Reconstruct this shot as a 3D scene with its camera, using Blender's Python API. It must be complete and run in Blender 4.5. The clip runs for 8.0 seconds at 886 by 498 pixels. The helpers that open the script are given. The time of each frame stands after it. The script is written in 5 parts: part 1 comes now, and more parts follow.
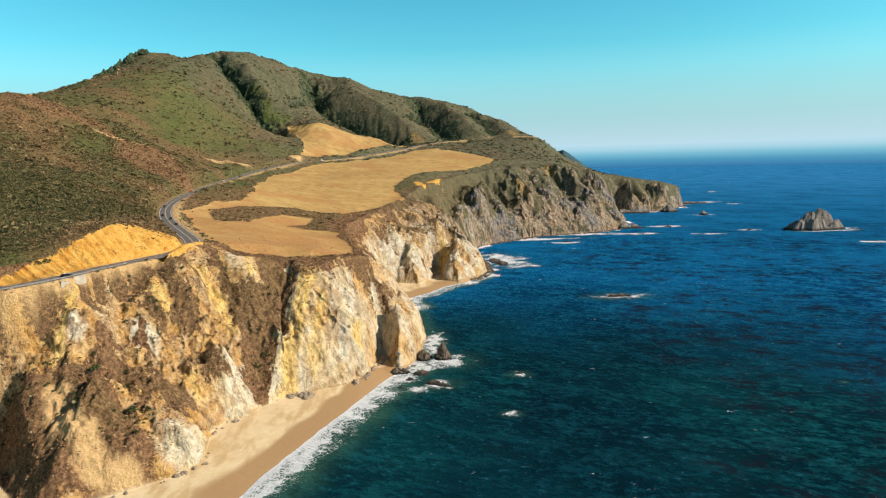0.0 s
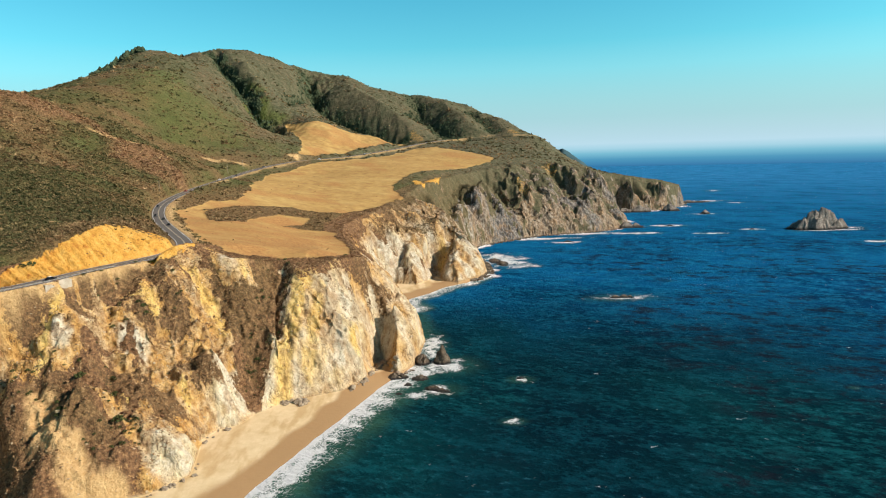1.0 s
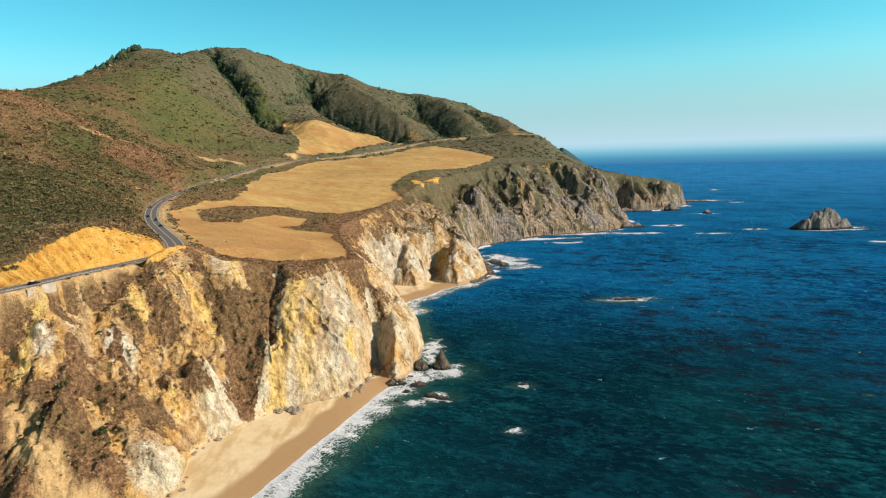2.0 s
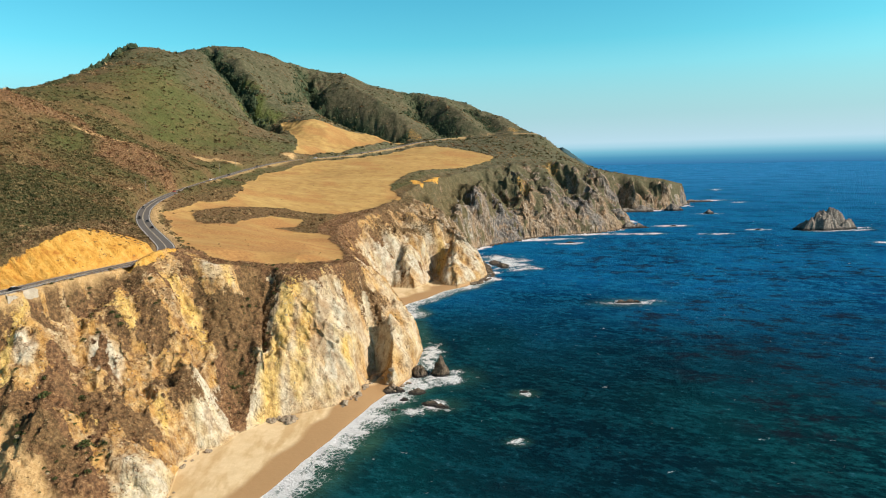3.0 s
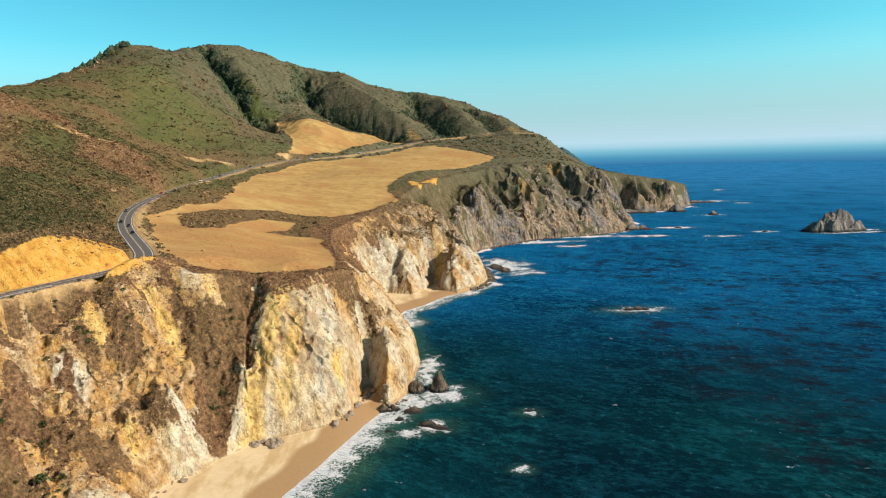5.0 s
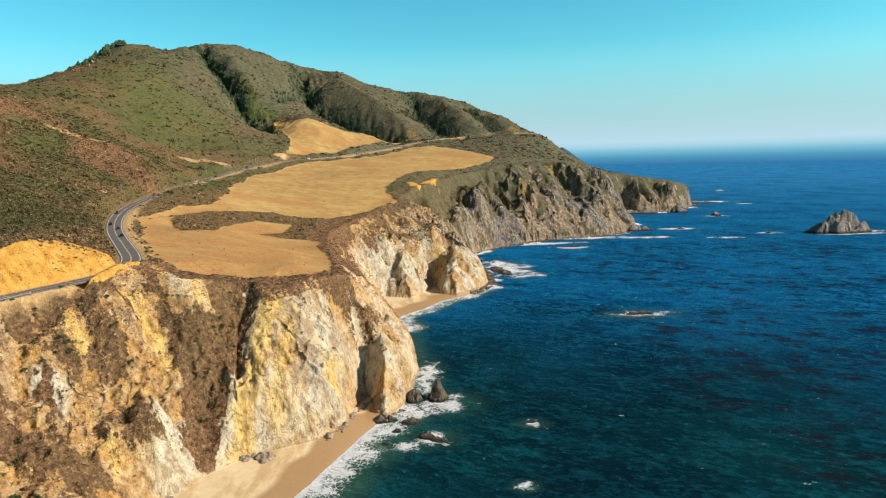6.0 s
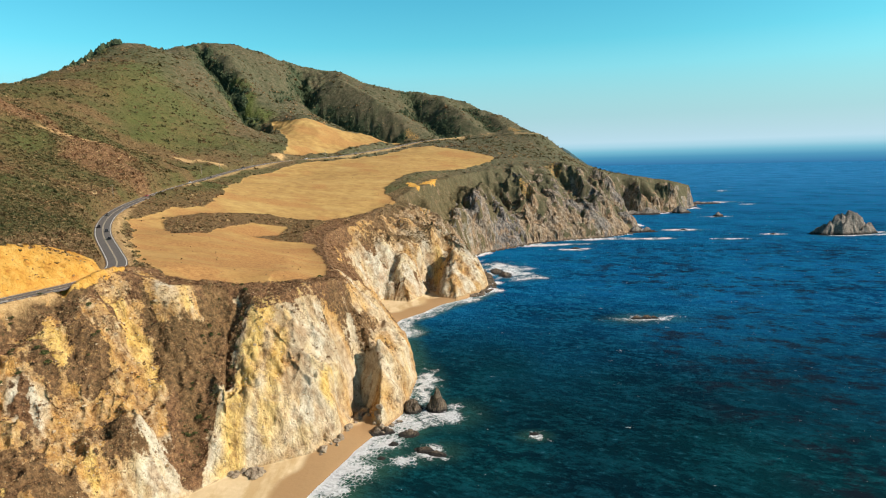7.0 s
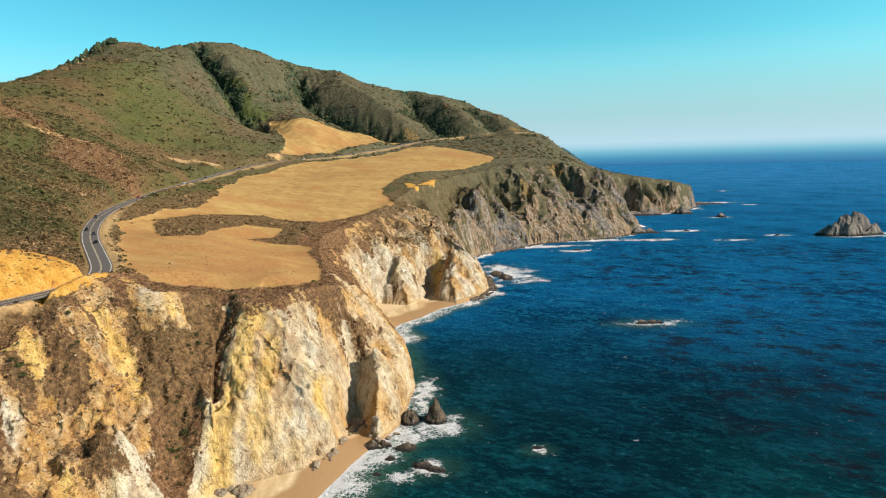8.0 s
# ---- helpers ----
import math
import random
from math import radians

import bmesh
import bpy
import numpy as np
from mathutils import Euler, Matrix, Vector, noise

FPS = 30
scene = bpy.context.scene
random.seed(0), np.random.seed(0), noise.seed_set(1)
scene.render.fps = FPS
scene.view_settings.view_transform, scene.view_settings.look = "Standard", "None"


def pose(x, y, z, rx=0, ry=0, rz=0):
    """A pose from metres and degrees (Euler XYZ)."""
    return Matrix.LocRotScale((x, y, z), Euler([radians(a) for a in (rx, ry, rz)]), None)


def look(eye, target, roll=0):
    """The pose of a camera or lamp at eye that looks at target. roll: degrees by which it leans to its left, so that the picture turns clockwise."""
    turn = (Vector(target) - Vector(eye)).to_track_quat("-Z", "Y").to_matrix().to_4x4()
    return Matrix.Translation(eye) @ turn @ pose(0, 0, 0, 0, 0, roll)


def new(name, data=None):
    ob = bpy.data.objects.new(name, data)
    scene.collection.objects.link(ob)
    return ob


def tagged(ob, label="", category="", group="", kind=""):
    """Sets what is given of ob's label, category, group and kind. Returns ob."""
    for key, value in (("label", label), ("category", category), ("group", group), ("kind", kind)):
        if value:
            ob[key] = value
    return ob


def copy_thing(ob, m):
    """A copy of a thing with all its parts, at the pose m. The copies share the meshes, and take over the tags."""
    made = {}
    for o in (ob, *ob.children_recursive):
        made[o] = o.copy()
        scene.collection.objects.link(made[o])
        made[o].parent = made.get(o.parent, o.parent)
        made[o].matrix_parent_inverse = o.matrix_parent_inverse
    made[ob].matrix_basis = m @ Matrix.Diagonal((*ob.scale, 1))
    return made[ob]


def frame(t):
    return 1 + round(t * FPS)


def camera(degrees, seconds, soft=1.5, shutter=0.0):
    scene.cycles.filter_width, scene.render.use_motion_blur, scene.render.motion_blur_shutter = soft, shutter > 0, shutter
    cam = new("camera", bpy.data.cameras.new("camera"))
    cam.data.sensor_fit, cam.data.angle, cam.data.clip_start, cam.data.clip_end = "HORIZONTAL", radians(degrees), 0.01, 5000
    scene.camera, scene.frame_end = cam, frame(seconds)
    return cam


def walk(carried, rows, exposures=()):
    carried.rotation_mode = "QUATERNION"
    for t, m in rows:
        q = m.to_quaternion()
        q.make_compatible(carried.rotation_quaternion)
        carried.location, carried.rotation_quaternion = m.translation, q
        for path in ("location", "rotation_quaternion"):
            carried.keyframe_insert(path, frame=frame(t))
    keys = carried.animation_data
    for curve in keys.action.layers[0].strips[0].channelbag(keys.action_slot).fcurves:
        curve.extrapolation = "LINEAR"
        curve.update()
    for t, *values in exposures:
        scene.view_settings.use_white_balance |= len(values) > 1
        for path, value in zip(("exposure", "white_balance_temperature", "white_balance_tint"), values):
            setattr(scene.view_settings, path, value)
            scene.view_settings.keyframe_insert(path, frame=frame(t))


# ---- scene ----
cam = camera(70.0, 8.0, soft=1.1)
# seconds, x, y, z, pitch, yaw, roll: a level flight along the coast
ROWS = [
    (0, 0, 0, 120, -8.386, 0, -1.505),
    (0.5, 0.08, 5.15, 120.02, -8.456, -0.021, -1.511),
    (1, 0.17, 10.38, 120.03, -8.513, -0.042, -1.516),
    (1.5, 0.27, 15.68, 120.05, -8.557, -0.061, -1.521),
    (2, 0.38, 21.07, 120.07, -8.589, -0.08, -1.527),
    (2.5, 0.5, 26.54, 120.1, -8.612, -0.098, -1.532),
    (3, 0.63, 32.09, 120.12, -8.627, -0.116, -1.537),
    (3.5, 0.77, 37.72, 120.15, -8.634, -0.132, -1.543),
    (4, 0.93, 43.43, 120.17, -8.635, -0.148, -1.548),
    (4.5, 1.09, 49.22, 120.2, -8.633, -0.162, -1.553),
    (5, 1.26, 55.09, 120.23, -8.627, -0.176, -1.559),
    (5.5, 1.45, 61.04, 120.26, -8.619, -0.189, -1.564),
    (6, 1.64, 67.07, 120.3, -8.612, -0.202, -1.569),
    (6.5, 1.85, 73.18, 120.33, -8.605, -0.213, -1.575),
    (7, 2.06, 79.38, 120.37, -8.601, -0.224, -1.58),
    (7.5, 2.29, 85.65, 120.41, -8.6, -0.234, -1.585),
    (8, 2.52, 92, 120.45, -8.605, -0.243, -1.591),
]
walk(cam, [(t, pose(x, y, z, 90 + p, 0, yaw) @ pose(0, 0, 0, 0, 0, roll)) for t, x, y, z, p, yaw, roll in ROWS],
     exposures=[(0.0, 0.45), (8.0, 0.45)])

# ---------------------------------------------------------------- light
world = bpy.data.worlds.new("World")
scene.world = world
world.use_nodes = True
wn, wl = world.node_tree.nodes, world.node_tree.links
SUN_ELEV, SUN_AZ = 34.0, 103.0          # degrees; azimuth clockwise from the line of flight (+y)
sky = wn.new("ShaderNodeTexSky")
sky.sky_type, sky.sun_disc = "NISHITA", False
sky.sun_elevation, sky.sun_rotation = radians(SUN_ELEV), radians(SUN_AZ)
sky.air_density, sky.dust_density, sky.ozone_density = 1.0, 0.6, 1.0
coords, split = wn.new("ShaderNodeTexCoord"), wn.new("ShaderNodeSeparateXYZ")
wl.new(coords.outputs["Generated"], split.inputs["Vector"])


def world_ramp(low, high, stops):
    scale = wn.new("ShaderNodeMapRange")
    scale.inputs["From Min"].default_value, scale.inputs["From Max"].default_value = low, high
    wl.new(split.outputs["Z"], scale.inputs["Value"])
    n = wn.new("ShaderNodeValToRGB")
    e = n.color_ramp.elements
    e[0].position, e[0].color = stops[0][0], (*stops[0][1], 1)
    e[1].position, e[1].color = stops[-1][0], (*stops[-1][1], 1)
    for p, c in stops[1:-1]:
        k = e.new(p)
        k.color = (*c, 1)
    wl.new(scale.outputs["Result"], n.inputs["Fac"])
    return n.outputs["Color"]


def world_mix(kind, fac, a, b):
    n = wn.new("ShaderNodeMix")
    n.data_type, n.blend_type = "RGBA", kind
    ia, ib = [k for k in n.inputs if k.type == "RGBA"]
    for sock, v in ((n.inputs["Factor"], fac), (ia, a), (ib, b)):
        if isinstance(v, (int, float)):
            sock.default_value = v
        elif isinstance(v, tuple):
            sock.default_value = (*v, 1)
        else:
            wl.new(v, sock)
    return [k for k in n.outputs if k.type == "RGBA"][0]


# the clear air is bluer-green than the model; marine haze lies along the horizon
clear = world_mix("MULTIPLY", 1.0, sky.outputs["Color"], world_ramp(0.0, 0.6, [(0.0, (0.9, 1.1, 1.1)), (0.20, (0.72, 1.97, 1.92)), (0.42, (0.52, 1.93, 1.90)), (0.6, (0.5, 1.2, 1.3)), (1.0, (0.2, 0.36, 0.48))]))
haze = world_ramp(-0.03, 0.05, [(0.0, (0.4, 2.0, 4.4)), (0.08, (0.55, 2.5, 5.0)), (0.20, (1.0, 4.0, 6.4)), (0.31, (2.4, 6.4, 8.4)), (0.40, (4.8, 8.4, 10.2)), (0.5, (6.4, 9.4, 11.2)), (1.0, (5.4, 8.6, 10.3))])
veil = world_ramp(-0.02, 0.16, [(0.0, (1.0, 1.0, 1.0)), (0.15, (0.9, 0.9, 0.9)), (1.0, (0.0, 0.0, 0.0))])
wl.new(world_mix("MIX", veil, clear, haze), wn["Background"].inputs["Color"])
wn["Background"].inputs["Strength"].default_value = 0.060

sun = new("sun", bpy.data.lights.new("sun", "SUN"))
sun.data.energy, sun.data.angle, sun.data.color = 4.65, radians(0.53), (1.0, 0.89, 0.79)
az, el = radians(SUN_AZ), radians(SUN_ELEV)
to_sun = Vector((math.sin(az) * math.cos(el), math.cos(az) * math.cos(el), math.sin(el)))
sun.matrix_world = look(to_sun * 900, (0, 0, 0))


# ---------------------------------------------------------------- helpers
def hash2(ix, iy, seed):
    h = (ix.astype(np.int64) * 374761393 + iy.astype(np.int64) * 668265263 + seed * 974711) & 0xFFFFFFFF
    h = ((h ^ (h >> 13)) * 1274126177) & 0xFFFFFFFF
    return (h ^ (h >> 16)) & 0xFFFF


def perlin(x, y, seed=0):
    """Gradient noise in the plane, about -0.7 to 0.7."""
    x0, y0 = np.floor(x), np.floor(y)
    fx, fy = x - x0, y - y0
    u, v = fx * fx * fx * (fx * (fx * 6 - 15) + 10), fy * fy * fy * (fy * (fy * 6 - 15) + 10)
    out = []
    for dx, dy in ((0, 0), (1, 0), (0, 1), (1, 1)):
        a = hash2(x0 + dx, y0 + dy, seed) * (2 * np.pi / 65536.0)
        out.append(np.cos(a) * (fx - dx) + np.sin(a) * (fy - dy))
    return (out[0] * (1 - u) + out[1] * u) * (1 - v) + (out[2] * (1 - u) + out[3] * u) * v


def fbm(x, y, size, octaves=4, seed=0, gain=0.5):
    total, amp, k = 0.0, 1.0, 1.0 / size
    for i in range(octaves):
        total = total + amp * perlin(x * k + 17.3 * i, y * k - 9.1 * i, seed + i)
        amp, k = amp * gain, k * 2.03
    return total


def ridged(x, y, size, octaves=3, seed=0, gain=0.5):
    total, amp, k = 0.0, 1.0, 1.0 / size
    for i in range(octaves):
        total = total + amp * (1 - 2.2 * np.abs(perlin(x * k + 5.7 * i, y * k + 3.3 * i, seed + i)))
        amp, k = amp * gain, k * 2.1
    return total


def blocks(u, v, size, seed=0):
    """Broken rock: the upper envelope of pyramids, one in each cell of the plane, about -0.4 to 0.9."""
    u, v = u / size, v / size
    iu, iv = np.floor(u), np.floor(v)
    best = np.full(u.shape, -9.0, u.dtype)
    for du in (-1, 0, 1):
        for dv in (-1, 0, 1):
            a, b = iu + du, iv + dv
            h1, h2, h3 = hash2(a, b, seed) / 65536.0, hash2(a, b, seed + 1) / 65536.0, hash2(a, b, seed + 2) / 65536.0
            pu, pv = u - a - 0.15 - 0.7 * h1, v - b - 0.15 - 0.7 * h2
            c, s = np.cos(3.1 * h3 + 0.4), np.sin(3.1 * h3 + 0.4)
            q, r = np.abs(pu * c + pv * s), np.abs(pv * c - pu * s)
            best = np.maximum(best, 0.45 + 0.5 * h3 - np.maximum(np.maximum(1.25 * q, 0.6 * r), 0.62 * (q + r)))
    return best


def smooth(a, b, x):
    t = np.clip((x - a) / (b - a), 0, 1)
    return t * t * (3 - 2 * t)


def line_distance(x, y, pts, values=None):
    """Distance to a polyline and, if given, the value carried by its nearest place."""
    best = np.full(x.shape, 1e18, x.dtype)
    val = np.zeros(x.shape, x.dtype)
    for i in range(len(pts) - 1):
        (ax, ay), (bx, by) = pts[i], pts[i + 1]
        ex, ey = bx - ax, by - ay
        t = np.clip(((x - ax) * ex + (y - ay) * ey) / (ex * ex + ey * ey), 0, 1)
        d = (x - ax - t * ex) ** 2 + (y - ay - t * ey) ** 2
        m = d < best
        best = np.where(m, d, best)
        if values is not None:
            val = np.where(m, values[i] + t * (values[i + 1] - values[i]), val)
    return np.sqrt(best), val


def inside(x, y, pts):
    flag = np.zeros(x.shape, bool)
    n = len(pts)
    for i in range(n):
        (ax, ay), (bx, by) = pts[i], pts[(i + 1) % n]
        if ay == by:
            continue
        cross = ((ay > y) != (by > y)) & (x < (bx - ax) * (y - ay) / (by - ay) + ax)
        flag ^= cross
    return flag


def rounded(pts, steps=4):
    """A Catmull-Rom curve through the points, of any dimension."""
    p = [np.array(q, float) for q in pts]
    p = [2 * p[0] - p[1]] + p + [2 * p[-1] - p[-2]]
    out = []
    for i in range(1, len(p) - 2):
        for k in range(steps):
            t = k / steps
            out.append(0.5 * (2 * p[i] + (p[i + 1] - p[i - 1]) * t + (2 * p[i - 1] - 5 * p[i] + 4 * p[i + 1] - p[i + 2]) * t * t
                              + (3 * p[i] - p[i - 1] - 3 * p[i + 1] + p[i + 2]) * t ** 3))
    return out + [p[-2]]


# ---------------------------------------------------------------- the lie of the land
# foot of the cliffs, from the creek mouth along the coast to the far point and beyond
FOOT = [(-900, 230), (-350, 225), (-230, 222), (-198, 222), (-181, 240), (-168, 222), (-146, 202), (-134, 204), (-113, 219), (-105, 225), (-98, 235), (-101, 250), (-105, 266),
        (-101, 276), (-93, 281), (-90, 291), (-80, 304), (-67, 312), (-52, 320), (-49, 325), (-46, 329), (-43, 335), (-41, 350), (-38, 362), (-34, 360), (-30, 348), (-26, 344),
        (-18, 362), (-15, 388), (-13, 408), (-17, 450), (-28, 500), (-46, 540), (-54, 575), (-46, 590), (-24, 581), (-14, 600), (-6, 618), (2, 594), (14, 588),
        (37, 620)]
FOOT_FAR = [(44, 640), (45, 682), (36, 730), (30, 780), (38, 815), (66, 850), (98, 878), (128, 908), (181, 930), (226, 942),
            (270, 975), (298, 1015), (305, 1070), (308, 1150), (328, 1250), (345, 1264), (372, 1240), (410, 1248), (457, 1272), (510, 1345),
            (533, 1392), (520, 1450), (480, 1550), (470, 1700), (500, 2000), (640, 2700), (800, 3600)]
# where the sand meets the water
SHORE = [(-900, 120), (-300, 130), (-120, 140), (-92, 170), (-76, 213), (-71, 230), (-65, 247), (-58, 266), (-51, 283), (-43, 305), (-36, 324), (-29, 339)]
COVE_SHORE = [(-24, 500), (-33, 520), (-28, 533), (-13, 551), (2, 577), (22, 594), (37, 620)]
# upper edge of the sea slope, with its height
BROW = [(-900, 420, 110), (-420, 330, 100), (-300, 285, 90), (-230, 258, 74), (-190, 254, 70.5), (-172, 276, 71), (-156, 300, 71.5), (-148, 316, 72.8), (-139, 322, 75.4), (-134, 330, 77),
        (-127, 336, 75.5), (-120, 336, 72.5), (-111, 336, 69.5), (-99, 354, 66), (-88, 358, 64), (-78, 350, 59), (-68, 357, 61), (-60, 367, 63), (-48, 386, 60),
        (-50, 404, 58), (-60, 432, 59), (-72, 480, 58), (-82, 530, 58), (-88, 572, 60), (-80, 602, 63), (-60, 655, 69), (-42, 700, 75)]
BROW_FAR = [(-36, 735, 79), (-24, 764, 85), (-10, 788, 86), (-6, 830, 88), (18, 890, 91), (52, 948, 94), (100, 1018, 102), (172, 1085, 103),
            (255, 1165, 87), (320, 1275, 76), (372, 1302, 69), (449, 1318, 57), (502, 1342, 44), (490, 1420, 42), (400, 1520, 60), (360, 1700, 80),
            (380, 2000, 90), (520, 2700, 90), (680, 3600, 90)]
# centre line of the coast road, with its height
ROAD = [(-300, 246, 71), (-240, 236, 70), (-205, 238, 70), (-184, 253, 70.5), (-170, 271, 71.3), (-162, 290, 72), (-154, 308, 72.3), (-147, 321, 72.6), (-141, 335, 73.0),
        (-140, 349, 73.8), (-146, 366, 74.8), (-164, 396, 76.6), (-189, 437, 79.5), (-208, 475, 82.4), (-222, 515, 86), (-229, 560, 90), (-232, 620, 94.5),
        (-234, 707, 100), (-230, 785, 106), (-215, 845, 112)]
ROAD_FAR = [(-192, 895, 116), (-141, 1000, 120.5), (-79, 1130, 131), (-36, 1210, 140.5), (24, 1290, 149), (94, 1312, 153), (144, 1302, 156), (186, 1308, 154)]
# heights of the hillside, the terrace and the ridge
SLOPE = [(-195, 381, 90), (-287, 473, 117), (-366, 600, 174), (-338, 605, 154), (-312, 650, 140), (-264, 598, 113), (-234, 480, 96), (-185, 347, 89),
         (-170, 318, 88), (-162, 336, 86), (-150, 341, 80), (-176, 287, 80), (-186, 300, 85), (-190, 262, 77), (-283, 560, 120), (-332, 885, 160), (-278, 780, 117),
         (-251, 854, 128), (-413, 1000, 240), (-429, 1150, 275), (-234, 1120, 183), (-260, 335, 101), (-330, 420, 130), (-600, 420, 150), (-700, 800, 165),
         (-400, 330, 112)]
TERRACE = [(-163, 478, 76), (-116, 501, 62), (-156, 554, 74), (-113, 574, 65), (-168, 657, 85), (-130, 374, 74), (-176, 497, 75.3), (-42, 702, 75),
           (-54, 770, 86), (-38, 850, 98), (33, 950, 99), (86, 1020, 106), (172, 1080, 103), (265, 1150, 88), (-193, 901, 118), (-256, 1110, 172),
           (-111, 336, 68.5), (-77, 350, 60), (-64, 370, 63.5), (-50, 387, 60), (-59, 430, 59), (-80, 525, 58), (-84, 591, 63), (-120, 430, 70),
           (-100, 400, 67), (-110, 780, 92), (-172, 440, 77.5), (-160, 412, 76), (-146, 390, 75.2), (-176, 470, 77), (-196, 520, 80), (-120, 900, 108.5),
           (-100, 960, 112.5), (-62, 1040, 119.5), (-30, 1115, 126), (-170, 860, 107), (-122, 1000, 116.5), (-148, 950, 114), (-97, 1050, 121), (-73, 1100, 125), (-46, 1150, 130),
           (-20, 1200, 136)]
RIDGE = [(-432, 640, 176), (-448, 720, 186), (-452, 800, 200), (-573, 1130, 272), (-539, 1192, 312), (-522, 1330, 321), (-474, 1393, 356), (-402, 1480, 353),
         (-299, 1600, 338), (-235, 1600, 312), (-196, 1650, 294), (-52, 1620, 275), (71, 1550, 234), (130, 1450, 192), (155, 1390, 171), (170, 1325, 154), (196, 1312, 152),
         (251, 1290, 105), (300, 1280, 80), (372, 1310, 67), (449, 1330, 55)]
BEYOND = [(-800, 1300, 225), (-650, 1700, 290), (-300, 2000, 240), (50, 1900, 150), (250, 1600, 120), (-98, 1450, 218), (-10, 1480, 218), (-347, 1340, 272), (-245, 1590, 305),
          (500, 2700, 90), (0, 2700, 200), (-900, 2600, 300), (650, 3600, 90), (-1400, 900, 150), (-1400, 2000, 260), (-1300, 400, 100), (300, 1450, 90), (-188, 1192, 172), (-137, 1202, 157.5), (-96, 1222, 148)]
# ravines and gullies: a line, its depth and half width
SPURS = [([(-213, 1475), (-157, 1415), (-72, 1325)], 36, 44), ([(-392, 1345), (-318, 1215)], 24, 32), ([(10, 1500), (40, 1420), (66, 1345)], 20, 40),
         ([(120, 1420), (140, 1350)], 12, 30), ([(-390, 760), (-330, 700), (-290, 640)], 7, 40)]
RAVINES = [([(-480, 1410), (-440, 1350), (-394, 1285), (-337, 1185), (-285, 1115)], 46, 36),
           ([(-310, 1600), (-285, 1500), (-262, 1400), (-178, 1335), (-90, 1285)], 60, 48),
           ([(-60, 1600), (-40, 1480), (0, 1380), (30, 1310)], 30, 52),
           ([(-330, 1560), (-300, 1480), (-290, 1400), (-300, 1300)], 18, 34),
           ([(70, 1520), (90, 1440), (110, 1350)], 18, 36)]
GULLIES = [([(-93, 352), (-95, 325), (-93, 303), (-92, 288)], 8, 11),
           ([(-152, 300), (-146, 272), (-128, 246), (-112, 232)], 9, 9),
           ([(-130, 330), (-122, 305), (-112, 285)], 4, 8),
           ([(-37, 344), (-37, 358), (-39, 374)], 22, 9),
           ([(-8, 600), (-6, 620), (-8, 640)], 14, 10),
           ([(-172, 226), (-181, 240), (-190, 250)], 12, 10),
           ([(20, 700), (0, 730), (-30, 745)], 14, 14), ([(-148, 196), (-165, 212), (-186, 230)], 17, 15),
           ([(-50, 588), (-62, 592), (-80, 590), (-110, 590), (-140, 575)], 5, 9)]

FAR_GULLIES = [([(12, 880), (37, 845), (47, 833), (46, 822)], 17, 24), ([(75, 950), (94, 929), (99, 897), (96, 878)], 16, 24), ([(134, 985), (140, 944), (141, 925), (146, 914)], 18, 26),
               ([(189, 1025), (197, 967), (196, 942), (209, 934)], 15, 24), ([(6, 811), (17, 740), (28, 726), (36, 700)], 17, 20), ([(7, 662), (1, 642), (-5, 632), (-7, 620)], 15, 13),
               ([(245, 1070), (262, 1020), (268, 985)], 13, 24), ([(345, 1310), (352, 1270)], 12, 22), ([(420, 1312), (424, 1262)], 11, 18), ([(-38, 660), (-36, 625), (-40, 598)], 6, 9), ([(60, 985), (72, 900), (74, 866)], 8, 14)]
BANK = [(-139.5, 319, 75), (-135, 327, 77.6), (-132, 337, 77.6), (-129, 347, 76), (-122, 353, 73.5)]
# swells and hollows of the sea slope: x, y, height, radius
FORMS = [(-118, 231, 7, 9), (-146, 250, -9, 12), (-126, 231, -5, 9), (-156, 265, 4, 10), (-133, 273, -9, 11), (-128, 289, -7, 10), (-106, 285, 12, 8), (-112, 268, 4, 8),
         (-111, 319, -8, 9), (-128, 315, 7, 8), (-100, 299, -6, 9), (-82, 313, 9, 8), (-68, 330, -4, 9), (-66, 319, 3, 7), (-52, 344, 6, 9), (-45, 333, 8, 6),
         (-48, 378, -7, 8), (-36, 394, -14, 10), (-18, 405, 5, 8), (-136, 289, 4, 8), (-86, 566, -6, 9), (-150, 226, -6, 10), (-98, 240, 6, 8)]

foot = FOOT + FOOT_FAR
run = np.r_[0, np.cumsum([math.dist(foot[i], foot[i + 1]) for i in range(len(foot) - 1)])]
brow = BROW + BROW_FAR
road = rounded(ROAD + ROAD_FAR, 4)
CLOSE = [(800, 4600), (-2600, 4600), (-2600, 230)]
land = foot + CLOSE
upland = [(a, b) for a, b, c in brow] + [(680, 4600), (-2600, 4600), (-2600, 420)]
k0, k1, k2 = FOOT.index((-26, 344)), FOOT.index((-28, 500)), FOOT.index((37, 620))
wet = SHORE + FOOT[k0:k1] + COVE_SHORE[:-1] + FOOT[k2:] + FOOT_FAR + [(800, 4600), (-2600, 4600), (-2600, 120)]

knots = np.array(SLOPE + TERRACE + RIDGE + BEYOND, float)
SOFT = 45.0


def kernel(dx, dy):
    return np.sqrt(dx * dx + dy * dy + SOFT * SOFT)


